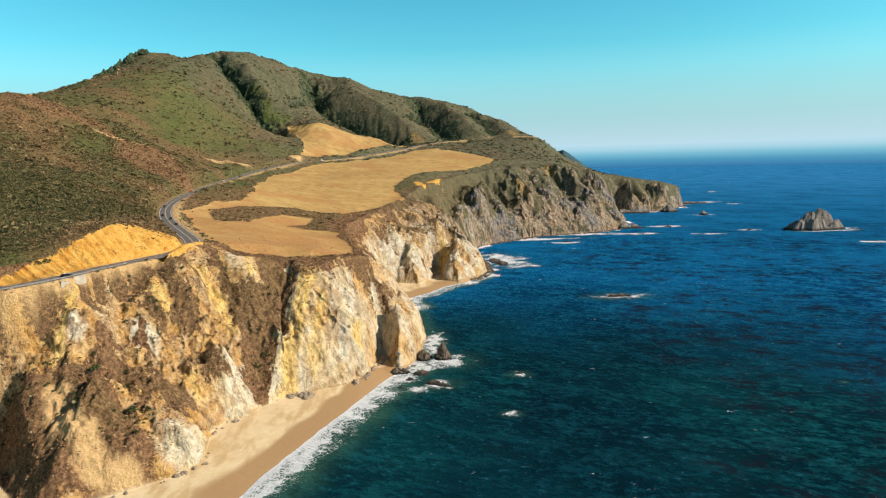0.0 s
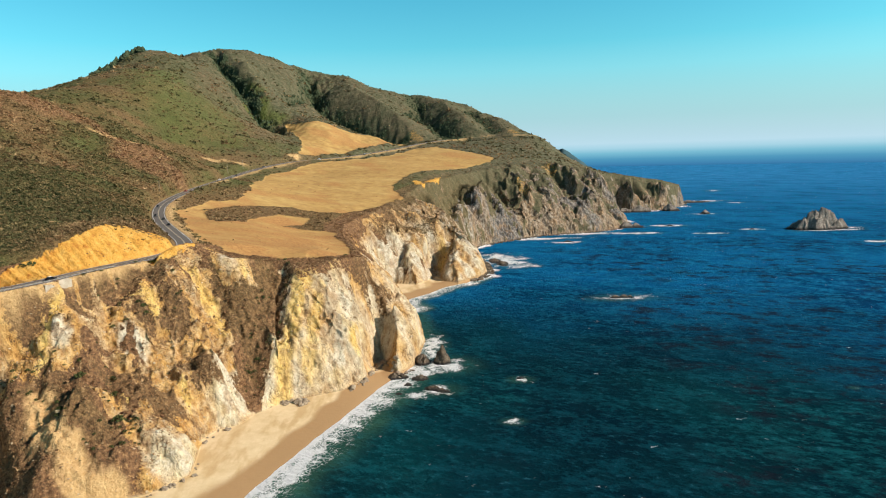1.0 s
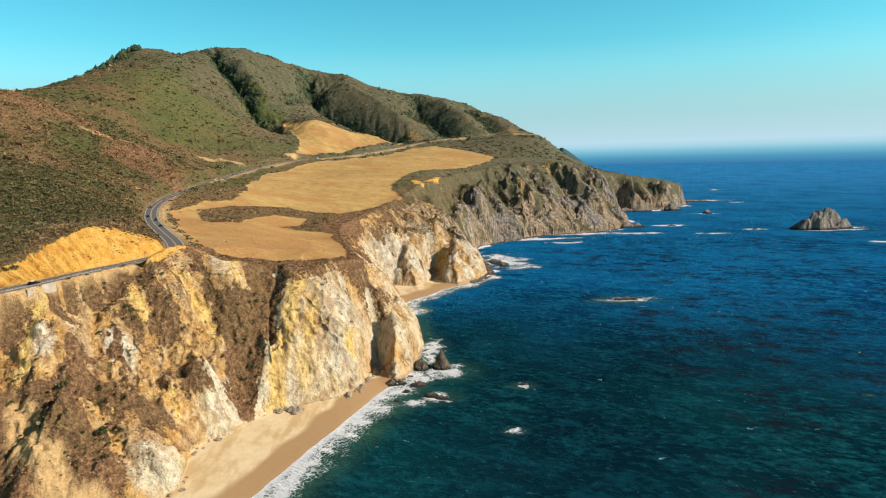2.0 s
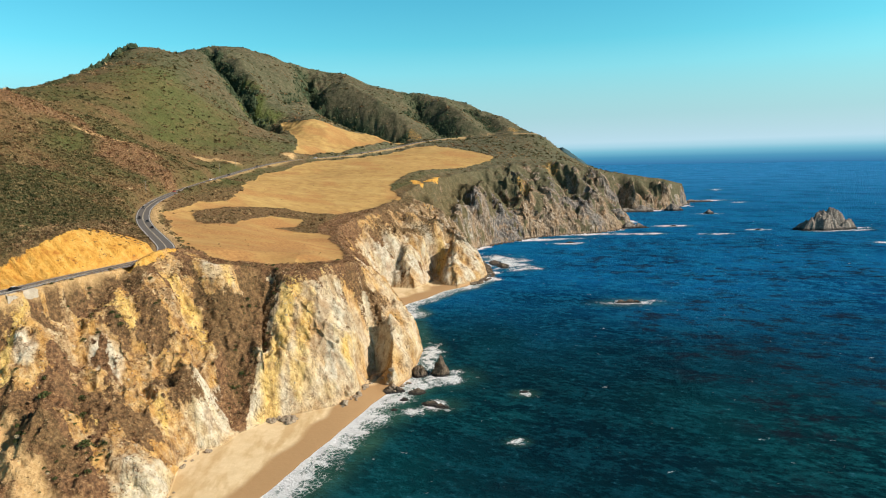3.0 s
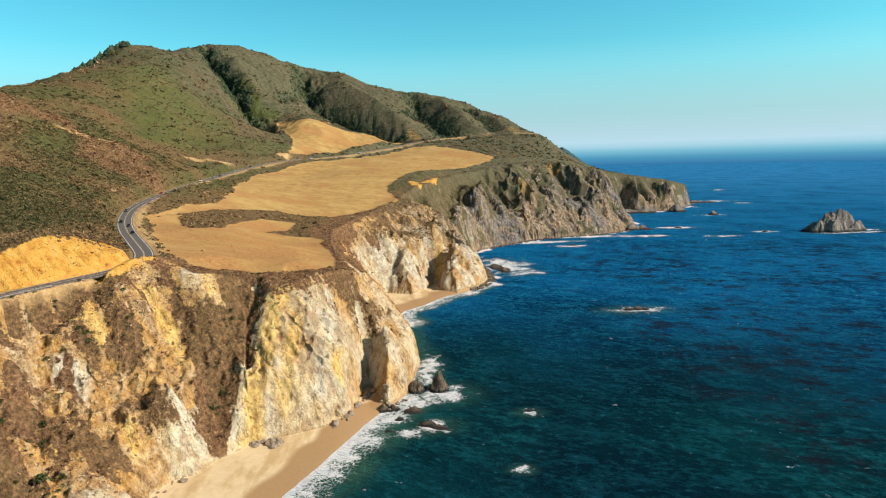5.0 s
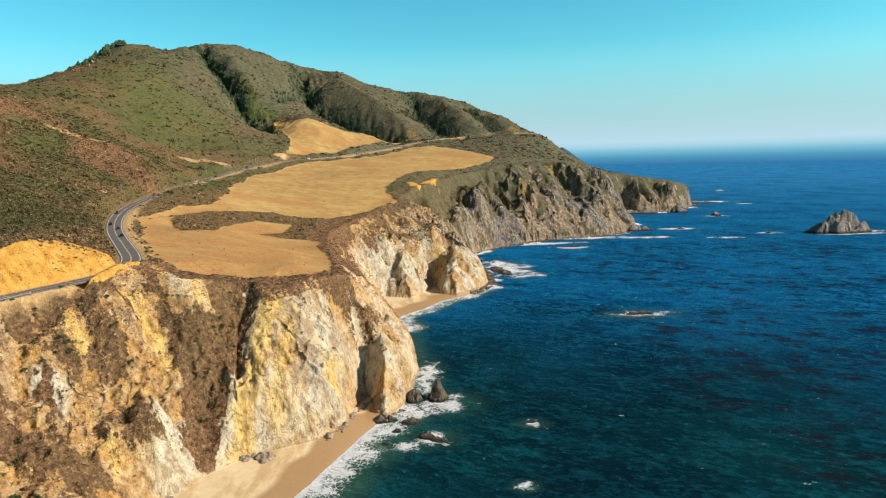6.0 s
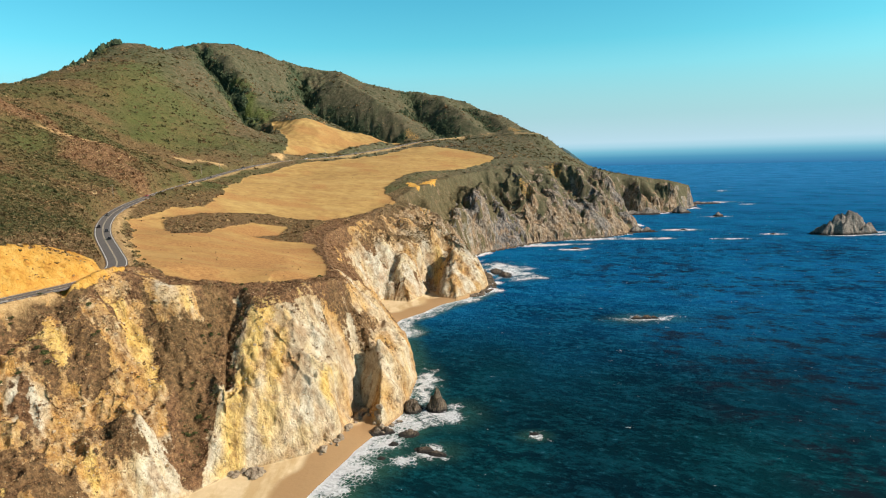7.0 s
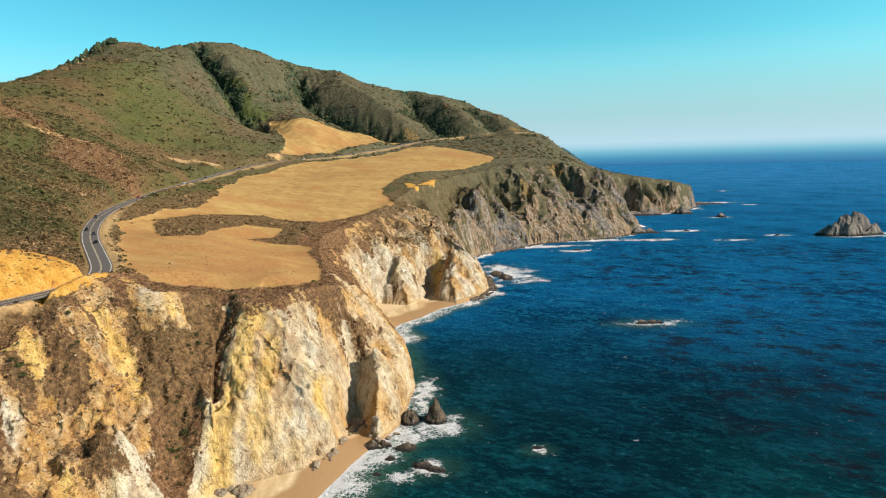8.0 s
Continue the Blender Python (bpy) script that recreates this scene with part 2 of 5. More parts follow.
_n = len(knots)
_a = np.zeros((_n + 3, _n + 3))
_a[:_n, :_n] = kernel(knots[:, None, 0] - knots[None, :, 0], knots[:, None, 1] - knots[None, :, 1])
_a[:_n, _n:] = np.c_[np.ones(_n), knots[:, :2] / 1000]
_a[_n:, :_n] = _a[:_n, _n:].T
weights = np.linalg.solve(_a, np.r_[knots[:, 2], 0, 0, 0])


def upland_height(x, y):
    z = weights[_n] + weights[_n + 1] * x / 1000 + weights[_n + 2] * y / 1000
    for (kx, ky, kz), w in zip(knots, weights):
        z = z + w * kernel(x - kx, y - ky)
    return z


road_xy = [(p[0], p[1]) for p in road]
road_z = [p[2] for p in road]
brow_xy, brow_z = [(a, b) for a, b, c in brow], [c for a, b, c in brow]


def ground(x, y):
    """Height of the land at (x, y), with the masks of what covers it."""
    n1 = ridged(x, y, 34, 4, 3) - 1.05
    n2 = fbm(x, y, 13, 4, 11)
    n3 = ridged(x, y, 7, 3, 19) - 0.98
    d_foot, s_foot = line_distance(x, y, foot, run)
    d_foot = d_foot * np.where(inside(x, y, land), 1, -1)
    d_brow, z_brow = line_distance(x, y, brow_xy, brow_z)
    d_brow = d_brow * np.where(inside(x, y, upland), -1, 1)
    d_shore = line_distance(x, y, wet)[0] * np.where(inside(x, y, wet), 1, -1)
    span = np.maximum(d_foot, 0) + np.maximum(d_brow, 0) + 1e-6
    t = np.clip(d_foot / span, 0, 1)
    bell = 4 * t * (1 - t)
    far = smooth(560, 800, y)
    # ribs and gullies that run down the slope
    along = s_foot + 9 * n2
    ribs = ridged(along + 16 * t, 40 * t, 62 + 40 * far, 2, 51) - 0.84
    ribs_small = ridged(along, 22 * t, 19, 3, 57) - 0.98
    amp = np.minimum(1.0, (55.0 + 35 * far) / (span + 20))
    rough = bell * (amp * (0.05 + 0.75 * far) * ribs + amp * (0.05 + 0.01 * far) * ribs_small + 0.05 * n1 + 0.045 * n2 + 0.04 * n3 * (1 - 0.5 * far))
    t = np.clip(t + rough, 0, 1)
    power = 0.78 - 0.13 * smooth(540, 640, y)
    cliff = 2.2 + (z_brow - 2.2) * t ** power
    for i, (fx, fy, fh, fr) in enumerate(FORMS):
        # an angular shoulder or hollow, turned its own way
        c, s = math.cos(i * 2.4), math.sin(i * 2.4)
        a, b = np.abs((x - fx) * c + (y - fy) * s), np.abs((y - fy) * c - (x - fx) * s)
        d = np.maximum(np.maximum(a, 0.8 * b), 0.62 * (a + b)) / (1.55 * fr)
        cliff = cliff + fh * np.clip(1 - d, 0, 0.8) * np.minimum(1, 2 * bell)
    top = upland_height(x, y)
    # ravines of the mountain
    for line, deep, wide in RAVINES:
        d = line_distance(x, y, line)[0] + 10 * n2
        top = top - deep * np.exp(-np.maximum(d, 0) / wide * 1.6) * smooth(0, 1, 1.6 - d / (2.2 * wide))
    for line, tall, wide in SPURS:
        d = line_distance(x, y, line)[0] + 8 * n2
        top = top + tall * np.clip(1.03 - np.maximum(d, 0) / (1.5 * wide), 0, 1)
    hill = smooth(60, 260, -d_brow)
    top = top + hill * (7 * fbm(x, y, 110, 4, 23) + 5 * (ridged(x, y, 150, 3, 31) - 0.75))
    top = top + (0.15 + 0.35 * hill) * fbm(x, y, 9, 3, 41)
    up = d_brow <= 0
    # let the terrace run out to the height of its brow
    blend = smooth(0, 26, -d_brow)
    z = np.where(up, z_brow * (1 - blend) + top * blend, cliff)
    for line, deep, wide in GULLIES:
        d = np.maximum(line_distance(x, y, line)[0] + 2.0 * n2, 0)
        z = z - np.where(t > 0, deep * np.clip(1.08 - d / (1.05 * wide), 0, 1) * np.minimum(1, bell * 1.6 + 0.1), 0)
    for line, deep, wide in FAR_GULLIES:
        d = np.maximum(line_distance(x, y, line)[0] + 5.0 * n2, 0)
        z = z - np.where(t > 0, deep * np.clip(1.05 - d / wide, 0, 1) * np.minimum(1, bell * 2.4 + 0.1), 0)
    # the road bench and its cutting
    d_road, z_road = line_distance(x, y, road_xy, road_z)
    w = smooth(8.8 + 5 * smooth(380, 460, y), 4.9, d_road)
    z = z * (1 - w) + (z_road - 0.05) * w
    # the earth bank left standing between the bend and the cliff
    d_bank, z_bank = line_distance(x, y, [(a, b) for a, b, c in BANK], [c for a, b, c in BANK])
    z = np.maximum(z, z_bank + 0.8 * n2 - 1.5 * np.maximum(d_bank - 1.0, 0))
    # a shaded notch behind the bank's end
    z = z - 3.2 * np.clip(1.3 - np.hypot(x + 143.2, y - 318.5) / 3.0, 0, 1)
    # sand and sea bed
    shore_share = np.clip(d_shore / (np.maximum(d_shore, 0) + np.maximum(-d_foot, 0) + 1e-6), 0, 1)
    low = np.where(d_shore > 0, 2.3 * shore_share ** 0.8, np.maximum(-7, 0.16 * d_shore))
    z = np.where(d_foot > 0, np.maximum(z, 2.0), low + 0.12 * n2)
    return dict(z=z, t=t, d_foot=d_foot, d_brow=d_brow, d_shore=d_shore, d_road=d_road, n1=n1, n2=n2, n3=n3, hill=hill, rough=rough, far=far, s=s_foot, bell=bell)

# ---------------------------------------------------------------- materials
def material(name, build):
    m = bpy.data.materials.new(name)
    m.use_nodes = True
    nt = m.node_tree
    bsdf = nt.nodes["Principled BSDF"]
    build(nt, bsdf)
    return m


def node(nt, kind, **kw):
    n = nt.nodes.new(kind)
    for key, value in kw.items():
        if key in n.inputs:
            n.inputs[key].default_value = value
    return n


def noise_tex(nt, coord, scale, detail=4, rough=0.6):
    n = node(nt, "ShaderNodeTexNoise", Scale=scale, Detail=detail, Roughness=rough)
    nt.links.new(coord, n.inputs["Vector"])
    return n.outputs["Fac"]


def mix(nt, fac, a, b):
    n = nt.nodes.new("ShaderNodeMix")
    n.data_type = "RGBA"
    for sock, v in (("Factor", fac), ("A", a), ("B", b)):
        target = n.inputs[sock] if sock == "Factor" else [s for s in n.inputs if s.name == sock and s.type == "RGBA"][0]
        if isinstance(v, (int, float)):
            target.default_value = v
        elif isinstance(v, tuple):
            target.default_value = (*v, 1)
        else:
            nt.links.new(v, target)
    return [s for s in n.outputs if s.type == "RGBA"][0]


def ramp(nt, fac, stops):
    n = nt.nodes.new("ShaderNodeValToRGB")
    e = n.color_ramp.elements
    while len(e) > 1:
        e.remove(e[0])
    e[0].position = stops[0][0]
    e[0].color = (*stops[0][1], 1) if isinstance(stops[0][1], tuple) else (stops[0][1],) * 3 + (1,)
    for pos, col in stops[1:]:
        k = e.new(pos)
        k.color = (*col, 1) if isinstance(col, tuple) else (col, col, col, 1)
    nt.links.new(fac, n.inputs["Fac"])
    return n.outputs["Color"]


def math_node(nt, op, a, b=None):
    n = nt.nodes.new("ShaderNodeMath")
    n.operation = op
    for i, v in enumerate((a, b)):
        if v is None:
            continue
        if isinstance(v, (int, float)):
            n.inputs[i].default_value = v
        else:
            nt.links.new(v, n.inputs[i])
    return n.outputs[0]


def attribute(nt, name):
    n = nt.nodes.new("ShaderNodeAttribute")
    n.attribute_name = name
    return n.outputs["Fac"]


def place(nt, sx=1, sy=1, sz=1, turn=0):
    tc = nt.nodes.new("ShaderNodeTexCoord")
    mp = nt.nodes.new("ShaderNodeMapping")
    mp.inputs["Scale"].default_value = (sx, sy, sz)
    if turn:
        # turn first, so that the stretch follows the turned axes
        spin = nt.nodes.new("ShaderNodeMapping")
        spin.inputs["Rotation"].default_value = (0, 0, radians(turn))
        nt.links.new(tc.outputs["Object"], spin.inputs["Vector"])
        nt.links.new(spin.outputs["Vector"], mp.inputs["Vector"])
    else:
        nt.links.new(tc.outputs["Object"], mp.inputs["Vector"])
    return mp.outputs["Vector"]


def bump(nt, bsdf, height, strength, distance):
    b = node(nt, "ShaderNodeBump", Strength=strength, Distance=distance)
    nt.links.new(height, b.inputs["Height"])
    nt.links.new(b.outputs["Normal"], bsdf.inputs["Normal"])


def land_material(nt, bsdf):
    p = place(nt)
    pv = place(nt, 1, 1, 0.75)
    small, mid, big = noise_tex(nt, p, 0.6, 5, 0.72), noise_tex(nt, p, 0.13, 5, 0.65), noise_tex(nt, p, 0.016, 4, 0.6)
    grain = noise_tex(nt, pv, 0.30, 7, 0.74)
    streaks = noise_tex(nt, place(nt, 1, 1, 0.3), 0.10, 6, 0.66)
    # chaparral: dull green and brown, in patches
    green = ramp(nt, mid, [(0.30, (0.050, 0.055, 0.019)), (0.46, (0.094, 0.090, 0.031)), (0.58, (0.145, 0.114, 0.046)), (0.74, (0.24, 0.160, 0.07))])
    lush = ramp(nt, small, [(0.3, (0.04, 0.056, 0.017)), (0.7, (0.115, 0.125, 0.038))])
    scrub = mix(nt, ramp(nt, big, [(0.42, 0.0), (0.60, 1.0)]), green, lush)
    brown = ramp(nt, small, [(0.32, (0.065, 0.036, 0.021)), (0.45, (0.15, 0.079, 0.041)), (0.58, (0.28, 0.150, 0.072)), (0.72, (0.47, 0.285, 0.135))])
    scrub = mix(nt, attribute(nt, "dry"), scrub, brown)
    # grey-green scrub; over the far hills it puts haze into the colour
    hazed_scrub = ramp(nt, mid, [(0.30, (0.050, 0.060, 0.034)), (0.5, (0.105, 0.102, 0.058)), (0.72, (0.19, 0.150, 0.098))])
    scrub = mix(nt, attribute(nt, "hazed_scrub"), scrub, hazed_scrub)
    woods = ramp(nt, small, [(0.3, (0.030, 0.046, 0.026)), (0.7, (0.075, 0.095, 0.045))])
    scrub = mix(nt, attribute(nt, "fresh"), scrub, ramp(nt, small, [(0.3, (0.06, 0.085, 0.018)), (0.7, (0.15, 0.17, 0.04))]))
    scrub = mix(nt, attribute(nt, "woods"), scrub, woods)
    # dry grass of the terrace
    grass = ramp(nt, mid, [(0.28, (0.29, 0.175, 0.068)), (0.5, (0.42, 0.262, 0.088)), (0.72, (0.50, 0.335, 0.122))])
    streak = noise_tex(nt, place(nt, 0.022, 0.12, 0.2, -10), 1.0, 7, 0.70)
    grass = mix(nt, ramp(nt, streak, [(0.46, 0.0), (0.62, 0.6)]), grass, (0.34, 0.185, 0.070))
    worn = noise_tex(nt, place(nt, 0.6, 1.0, 1, -12), 0.028, 7, 0.68)
    grass = mix(nt, ramp(nt, worn, [(0.50, 0.0), (0.64, 0.6)]), grass, (0.52, 0.36, 0.132))
    grass = mix(nt, attribute(nt, "russet"), grass, ramp(nt, small, [(0.3, (0.24, 0.120, 0.050)), (0.5, (0.39, 0.200, 0.070)), (0.7, (0.48, 0.27, 0.098))]))
    # cut earth
    earth = ramp(nt, noise_tex(nt, pv, 0.22, 6, 0.72), [(0.3, (0.42, 0.15, 0.03)), (0.46, (0.62, 0.32, 0.06)), (0.72, (0.74, 0.46, 0.13))])
    # rock
    rock = ramp(nt, grain, [(0.33, (0.08, 0.046, 0.022)), (0.42, (0.29, 0.175, 0.085)), (0.52, (0.48, 0.33, 0.17)), (0.66, (0.66, 0.52, 0.32))])
    ochre = ramp(nt, streaks, [(0.40, 0.0), (0.56, 0.9)])
    rock = mix(nt, ochre, rock, ramp(nt, grain, [(0.30, (0.15, 0.065, 0.020)), (0.42, (0.46, 0.235, 0.065)), (0.62, (0.68, 0.42, 0.14))]))
    pale = ramp(nt, grain, [(0.26, (0.24, 0.18, 0.11)), (0.38, (0.50, 0.42, 0.29)), (0.60, (0.72, 0.655, 0.50))])
    pale = mix(nt, ramp(nt, noise_tex(nt, place(nt, 1, 1, 0.45), 0.07, 5, 0.62), [(0.48, 0.0), (0.62, 0.55)]), pale, ramp(nt, grain, [(0.30, (0.24, 0.15, 0.06)), (0.42, (0.55, 0.38, 0.14)), (0.62, (0.72, 0.54, 0.23))]))
    rock = mix(nt, attribute(nt, "pale"), rock, pale)
    rock = mix(nt, attribute(nt, "gold"), rock, ramp(nt, grain, [(0.30, (0.26, 0.14, 0.035)), (0.42, (0.60, 0.38, 0.10)), (0.62, (0.78, 0.56, 0.20))]))
    rock = mix(nt, attribute(nt, "umber"), rock, ramp(nt, grain, [(0.30, (0.12, 0.08, 0.045)), (0.45, (0.33, 0.23, 0.13)), (0.65, (0.46, 0.36, 0.23))]))
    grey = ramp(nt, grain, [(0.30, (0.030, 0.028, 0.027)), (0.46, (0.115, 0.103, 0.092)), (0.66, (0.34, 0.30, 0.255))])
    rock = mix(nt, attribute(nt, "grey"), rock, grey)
    stain = noise_tex(nt, place(nt, 1, 1, 0.5), 0.15, 6, 0.72)
    rock = mix(nt, ramp(nt, stain, [(0.51, 0.0), (0.61, 0.55)]), rock, ramp(nt, grain, [(0.32, (0.13, 0.066, 0.032)), (0.62, (0.44, 0.26, 0.12))]))
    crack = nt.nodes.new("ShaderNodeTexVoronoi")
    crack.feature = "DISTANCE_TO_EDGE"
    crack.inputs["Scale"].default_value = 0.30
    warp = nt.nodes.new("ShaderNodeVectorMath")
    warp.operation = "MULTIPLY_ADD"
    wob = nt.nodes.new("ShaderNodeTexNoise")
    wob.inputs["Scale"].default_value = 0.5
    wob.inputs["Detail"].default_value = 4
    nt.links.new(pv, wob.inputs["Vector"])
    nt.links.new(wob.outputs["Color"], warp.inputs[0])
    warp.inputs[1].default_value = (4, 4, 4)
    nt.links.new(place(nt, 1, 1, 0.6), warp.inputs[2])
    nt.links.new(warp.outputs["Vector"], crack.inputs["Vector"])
    # shade of the crevices put into the colour as dark lines along the cracks
    crevice_shade = math_node(nt, "MULTIPLY", ramp(nt, crack.outputs["Distance"], [(0.01, 1.0), (0.06, 0.0)]), ramp(nt, mid, [(0.50, 0.0), (0.60, 0.6)]))
    rock = mix(nt, crevice_shade, rock, (0.075, 0.045, 0.024))
    sand = ramp(nt, mid, [(0.3, (0.58, 0.43, 0.235)), (0.7, (0.71, 0.56, 0.34))])
    sand = mix(nt, ramp(nt, noise_tex(nt, place(nt, 1.0, 0.35, 1), 0.09, 4, 0.6), [(0.49, 0.0), (0.60, 0.7)]), sand, (0.47, 0.31, 0.14))
    sand = mix(nt, attribute(nt, "damp"), sand, (0.37, 0.23, 0.11))
    gravel = ramp(nt, small, [(0.3, (0.46, 0.275, 0.11)), (0.7, (0.68, 0.46, 0.22))])
    # ragged border between rock and scrub
    edge = math_node(nt, "ADD", attribute(nt, "rock"), math_node(nt, "MULTIPLY", math_node(nt, "SUBTRACT", small, 0.5), 1.5))
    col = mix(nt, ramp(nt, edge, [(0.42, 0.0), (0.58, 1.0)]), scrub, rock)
    edge = math_node(nt, "ADD", attribute(nt, "field"), math_node(nt, "MULTIPLY", math_node(nt, "SUBTRACT", small, 0.5), 0.9))
    col = mix(nt, ramp(nt, edge, [(0.35, 0.0), (0.65, 1.0)]), col, grass)
    edge = math_node(nt, "ADD", attribute(nt, "cut"), math_node(nt, "MULTIPLY", math_node(nt, "SUBTRACT", small, 0.5), 1.1))
    col = mix(nt, ramp(nt, edge, [(0.40, 0.0), (0.60, 1.0)]), col, earth)
    col = mix(nt, attribute(nt, "dirt"), col, gravel)
    col = mix(nt, attribute(nt, "sand"), col, sand)
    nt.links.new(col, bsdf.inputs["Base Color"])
    bsdf.inputs["Roughness"].default_value = 0.95
    bsdf.inputs["Specular IOR Level"].default_value = 0.12
    h = math_node(nt, "ADD", math_node(nt, "MULTIPLY", grain, 1.25), math_node(nt, "MULTIPLY", small, 0.55))
    h = math_node(nt, "ADD", h, math_node(nt, "MULTIPLY", math_node(nt, "MINIMUM", crack.outputs["Distance"], 0.12), 1.3))
    h = math_node(nt, "MULTIPLY", h, math_node(nt, "SUBTRACT", 1.0, math_node(nt, "MULTIPLY", attribute(nt, "flat"), 0.92)))
    bump(nt, bsdf, h, 1.0, 1.15)


def sea_material(nt, bsdf):
    p = place(nt)
    swell = noise_tex(nt, place(nt, 0.7, 1.25, 1, 30), 0.060, 7, 0.70)
    chop = noise_tex(nt, place(nt, 0.8, 1.25, 1, 22), 0.24, 7, 0.74)
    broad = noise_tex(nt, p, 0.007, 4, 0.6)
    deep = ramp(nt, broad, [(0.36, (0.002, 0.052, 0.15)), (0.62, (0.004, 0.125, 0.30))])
    # haze put into the water colour: paler and bluer with distance
    deep = mix(nt, attribute(nt, "sea_haze"), deep, (0.045, 0.235, 0.50))
    teal = mix(nt, attribute(nt, "shelf"), deep, mix(nt, attribute(nt, "lagoon"), ramp(nt, broad, [(0.36, (0.001, 0.012, 0.020)), (0.62, (0.0015, 0.031, 0.044))]), ramp(nt, broad, [(0.36, (0.001, 0.021, 0.030)), (0.62, (0.002, 0.048, 0.056))])))
    gust = noise_tex(nt, place(nt, 0.75, 1.2, 1, 35), 0.014, 8, 0.70)
    teal = mix(nt, ramp(nt, gust, [(0.38, 0.45), (0.54, 0.0)]), teal, (0.0008, 0.012, 0.028))
    kelp = ramp(nt, noise_tex(nt, place(nt, 0.8, 1.1, 1, 25), 0.045, 9, 0.80), [(0.50, 0.0), (0.58, 0.8)])
    kelp = math_node(nt, "MULTIPLY", kelp, attribute(nt, "kelp"))
    # light on the wave facets painted as paler water
    ripple_light = ramp(nt, math_node(nt, "ADD", math_node(nt, "MULTIPLY", chop, 0.55), math_node(nt, "MULTIPLY", swell, 0.45)), [(0.475, 0.0), (0.565, 1.0)])
    teal = mix(nt, ripple_light, teal, mix(nt, attribute(nt, "shelf"), (0.008, 0.165, 0.33), mix(nt, attribute(nt, "lagoon"), (0.003, 0.048, 0.070), (0.005, 0.080, 0.096))))
    col = mix(nt, kelp, teal, (0.012, 0.012, 0.021))
    col = mix(nt, attribute(nt, "shoal"), col, (0.045, 0.13, 0.085))
    lace = noise_tex(nt, p, 0.42, 6, 0.72)
    vein = nt.nodes.new("ShaderNodeTexVoronoi")
    vein.feature = "DISTANCE_TO_EDGE"
    vein.inputs["Scale"].default_value = 0.55
    warp = nt.nodes.new("ShaderNodeVectorMath")
    warp.operation = "MULTIPLY_ADD"
    wob = nt.nodes.new("ShaderNodeTexNoise")
    wob.inputs["Scale"].default_value = 0.35
    nt.links.new(p, wob.inputs["Vector"])
    nt.links.new(wob.outputs["Color"], warp.inputs[0])
    warp.inputs[1].default_value = (4, 4, 0)
    nt.links.new(p, warp.inputs[2])
    nt.links.new(warp.outputs["Vector"], vein.inputs["Vector"])
    net = ramp(nt, vein.outputs["Distance"], [(0.02, 1.0), (0.16, 0.0)])
    break_up = math_node(nt, "ADD", math_node(nt, "MULTIPLY", lace, 1.4), math_node(nt, "MULTIPLY", net, 0.4))
    foam = math_node(nt, "ADD", math_node(nt, "MULTIPLY", attribute(nt, "foam"), 1.25), break_up)
    foam = ramp(nt, math_node(nt, "MULTIPLY", foam, 0.5), [(0.67, 0.0), (0.90, 1.0)])
    # whitecaps mixed with light sparkles painted white, the finest only over the kelp
    caps_and_glints = ramp(nt, noise_tex(nt, place(nt, 0.5, 1.2, 1), 0.16, 6, 0.75), [(0.665, 0.0), (0.70, 0.8)])
    sparks = ramp(nt, noise_tex(nt, place(nt, 0.7, 1.0, 1), 0.55, 4, 0.7), [(0.70, 0.0), (0.73, 0.8)])
    caps_and_glints = math_node(nt, "MAXIMUM", caps_and_glints, math_node(nt, "MULTIPLY", sparks, attribute(nt, "kelp")))
    foam = math_node(nt, "MAXIMUM", foam, caps_and_glints)
    # glints on the highest chop, painted into the base colour
    painted_glint = ramp(nt, chop, [(0.60, 0.0), (0.70, 0.5)])
    col = mix(nt, painted_glint, col, (0.05, 0.20, 0.28))
    col = mix(nt, foam, col, (0.86, 0.87, 0.86))
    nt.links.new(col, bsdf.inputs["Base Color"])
    bsdf.inputs["Roughness"].default_value = 0.8
    bsdf.inputs["Specular IOR Level"].default_value = 0.0
    h = math_node(nt, "ADD", math_node(nt, "MULTIPLY", swell, 2.6), math_node(nt, "MULTIPLY", chop, 1.3))
    bump(nt, bsdf, h, 1.0, 2.4)
    # the choppy surface mirrors only a little of the sky
    gloss = node(nt, "ShaderNodeBsdfGlossy", Roughness=0.24, Color=(0.6, 0.9, 1.0, 1.0))
    nt.links.new(bsdf.inputs["Normal"].links[0].from_socket, gloss.inputs["Normal"])
    both = nt.nodes.new("ShaderNodeMixShader")
    both.inputs["Fac"].default_value = 0.006
    nt.links.new(bsdf.outputs[0], both.inputs[1])
    nt.links.new(gloss.outputs[0], both.inputs[2])
    nt.links.new(both.outputs[0], nt.nodes["Material Output"].inputs["Surface"])


def asphalt_material(nt, bsdf):
    p = place(nt)
    col = ramp(nt, noise_tex(nt, p, 0.6, 5, 0.7), [(0.3, (0.085, 0.074, 0.064)), (0.7, (0.14, 0.122, 0.106))])
    nt.links.new(col, bsdf.inputs["Base Color"])
    bsdf.inputs["Roughness"].default_value = 0.85


M_LAND = material("coast land", land_material)
M_SEA = material("sea water", sea_material)
M_ASPHALT = material("worn asphalt", asphalt_material)


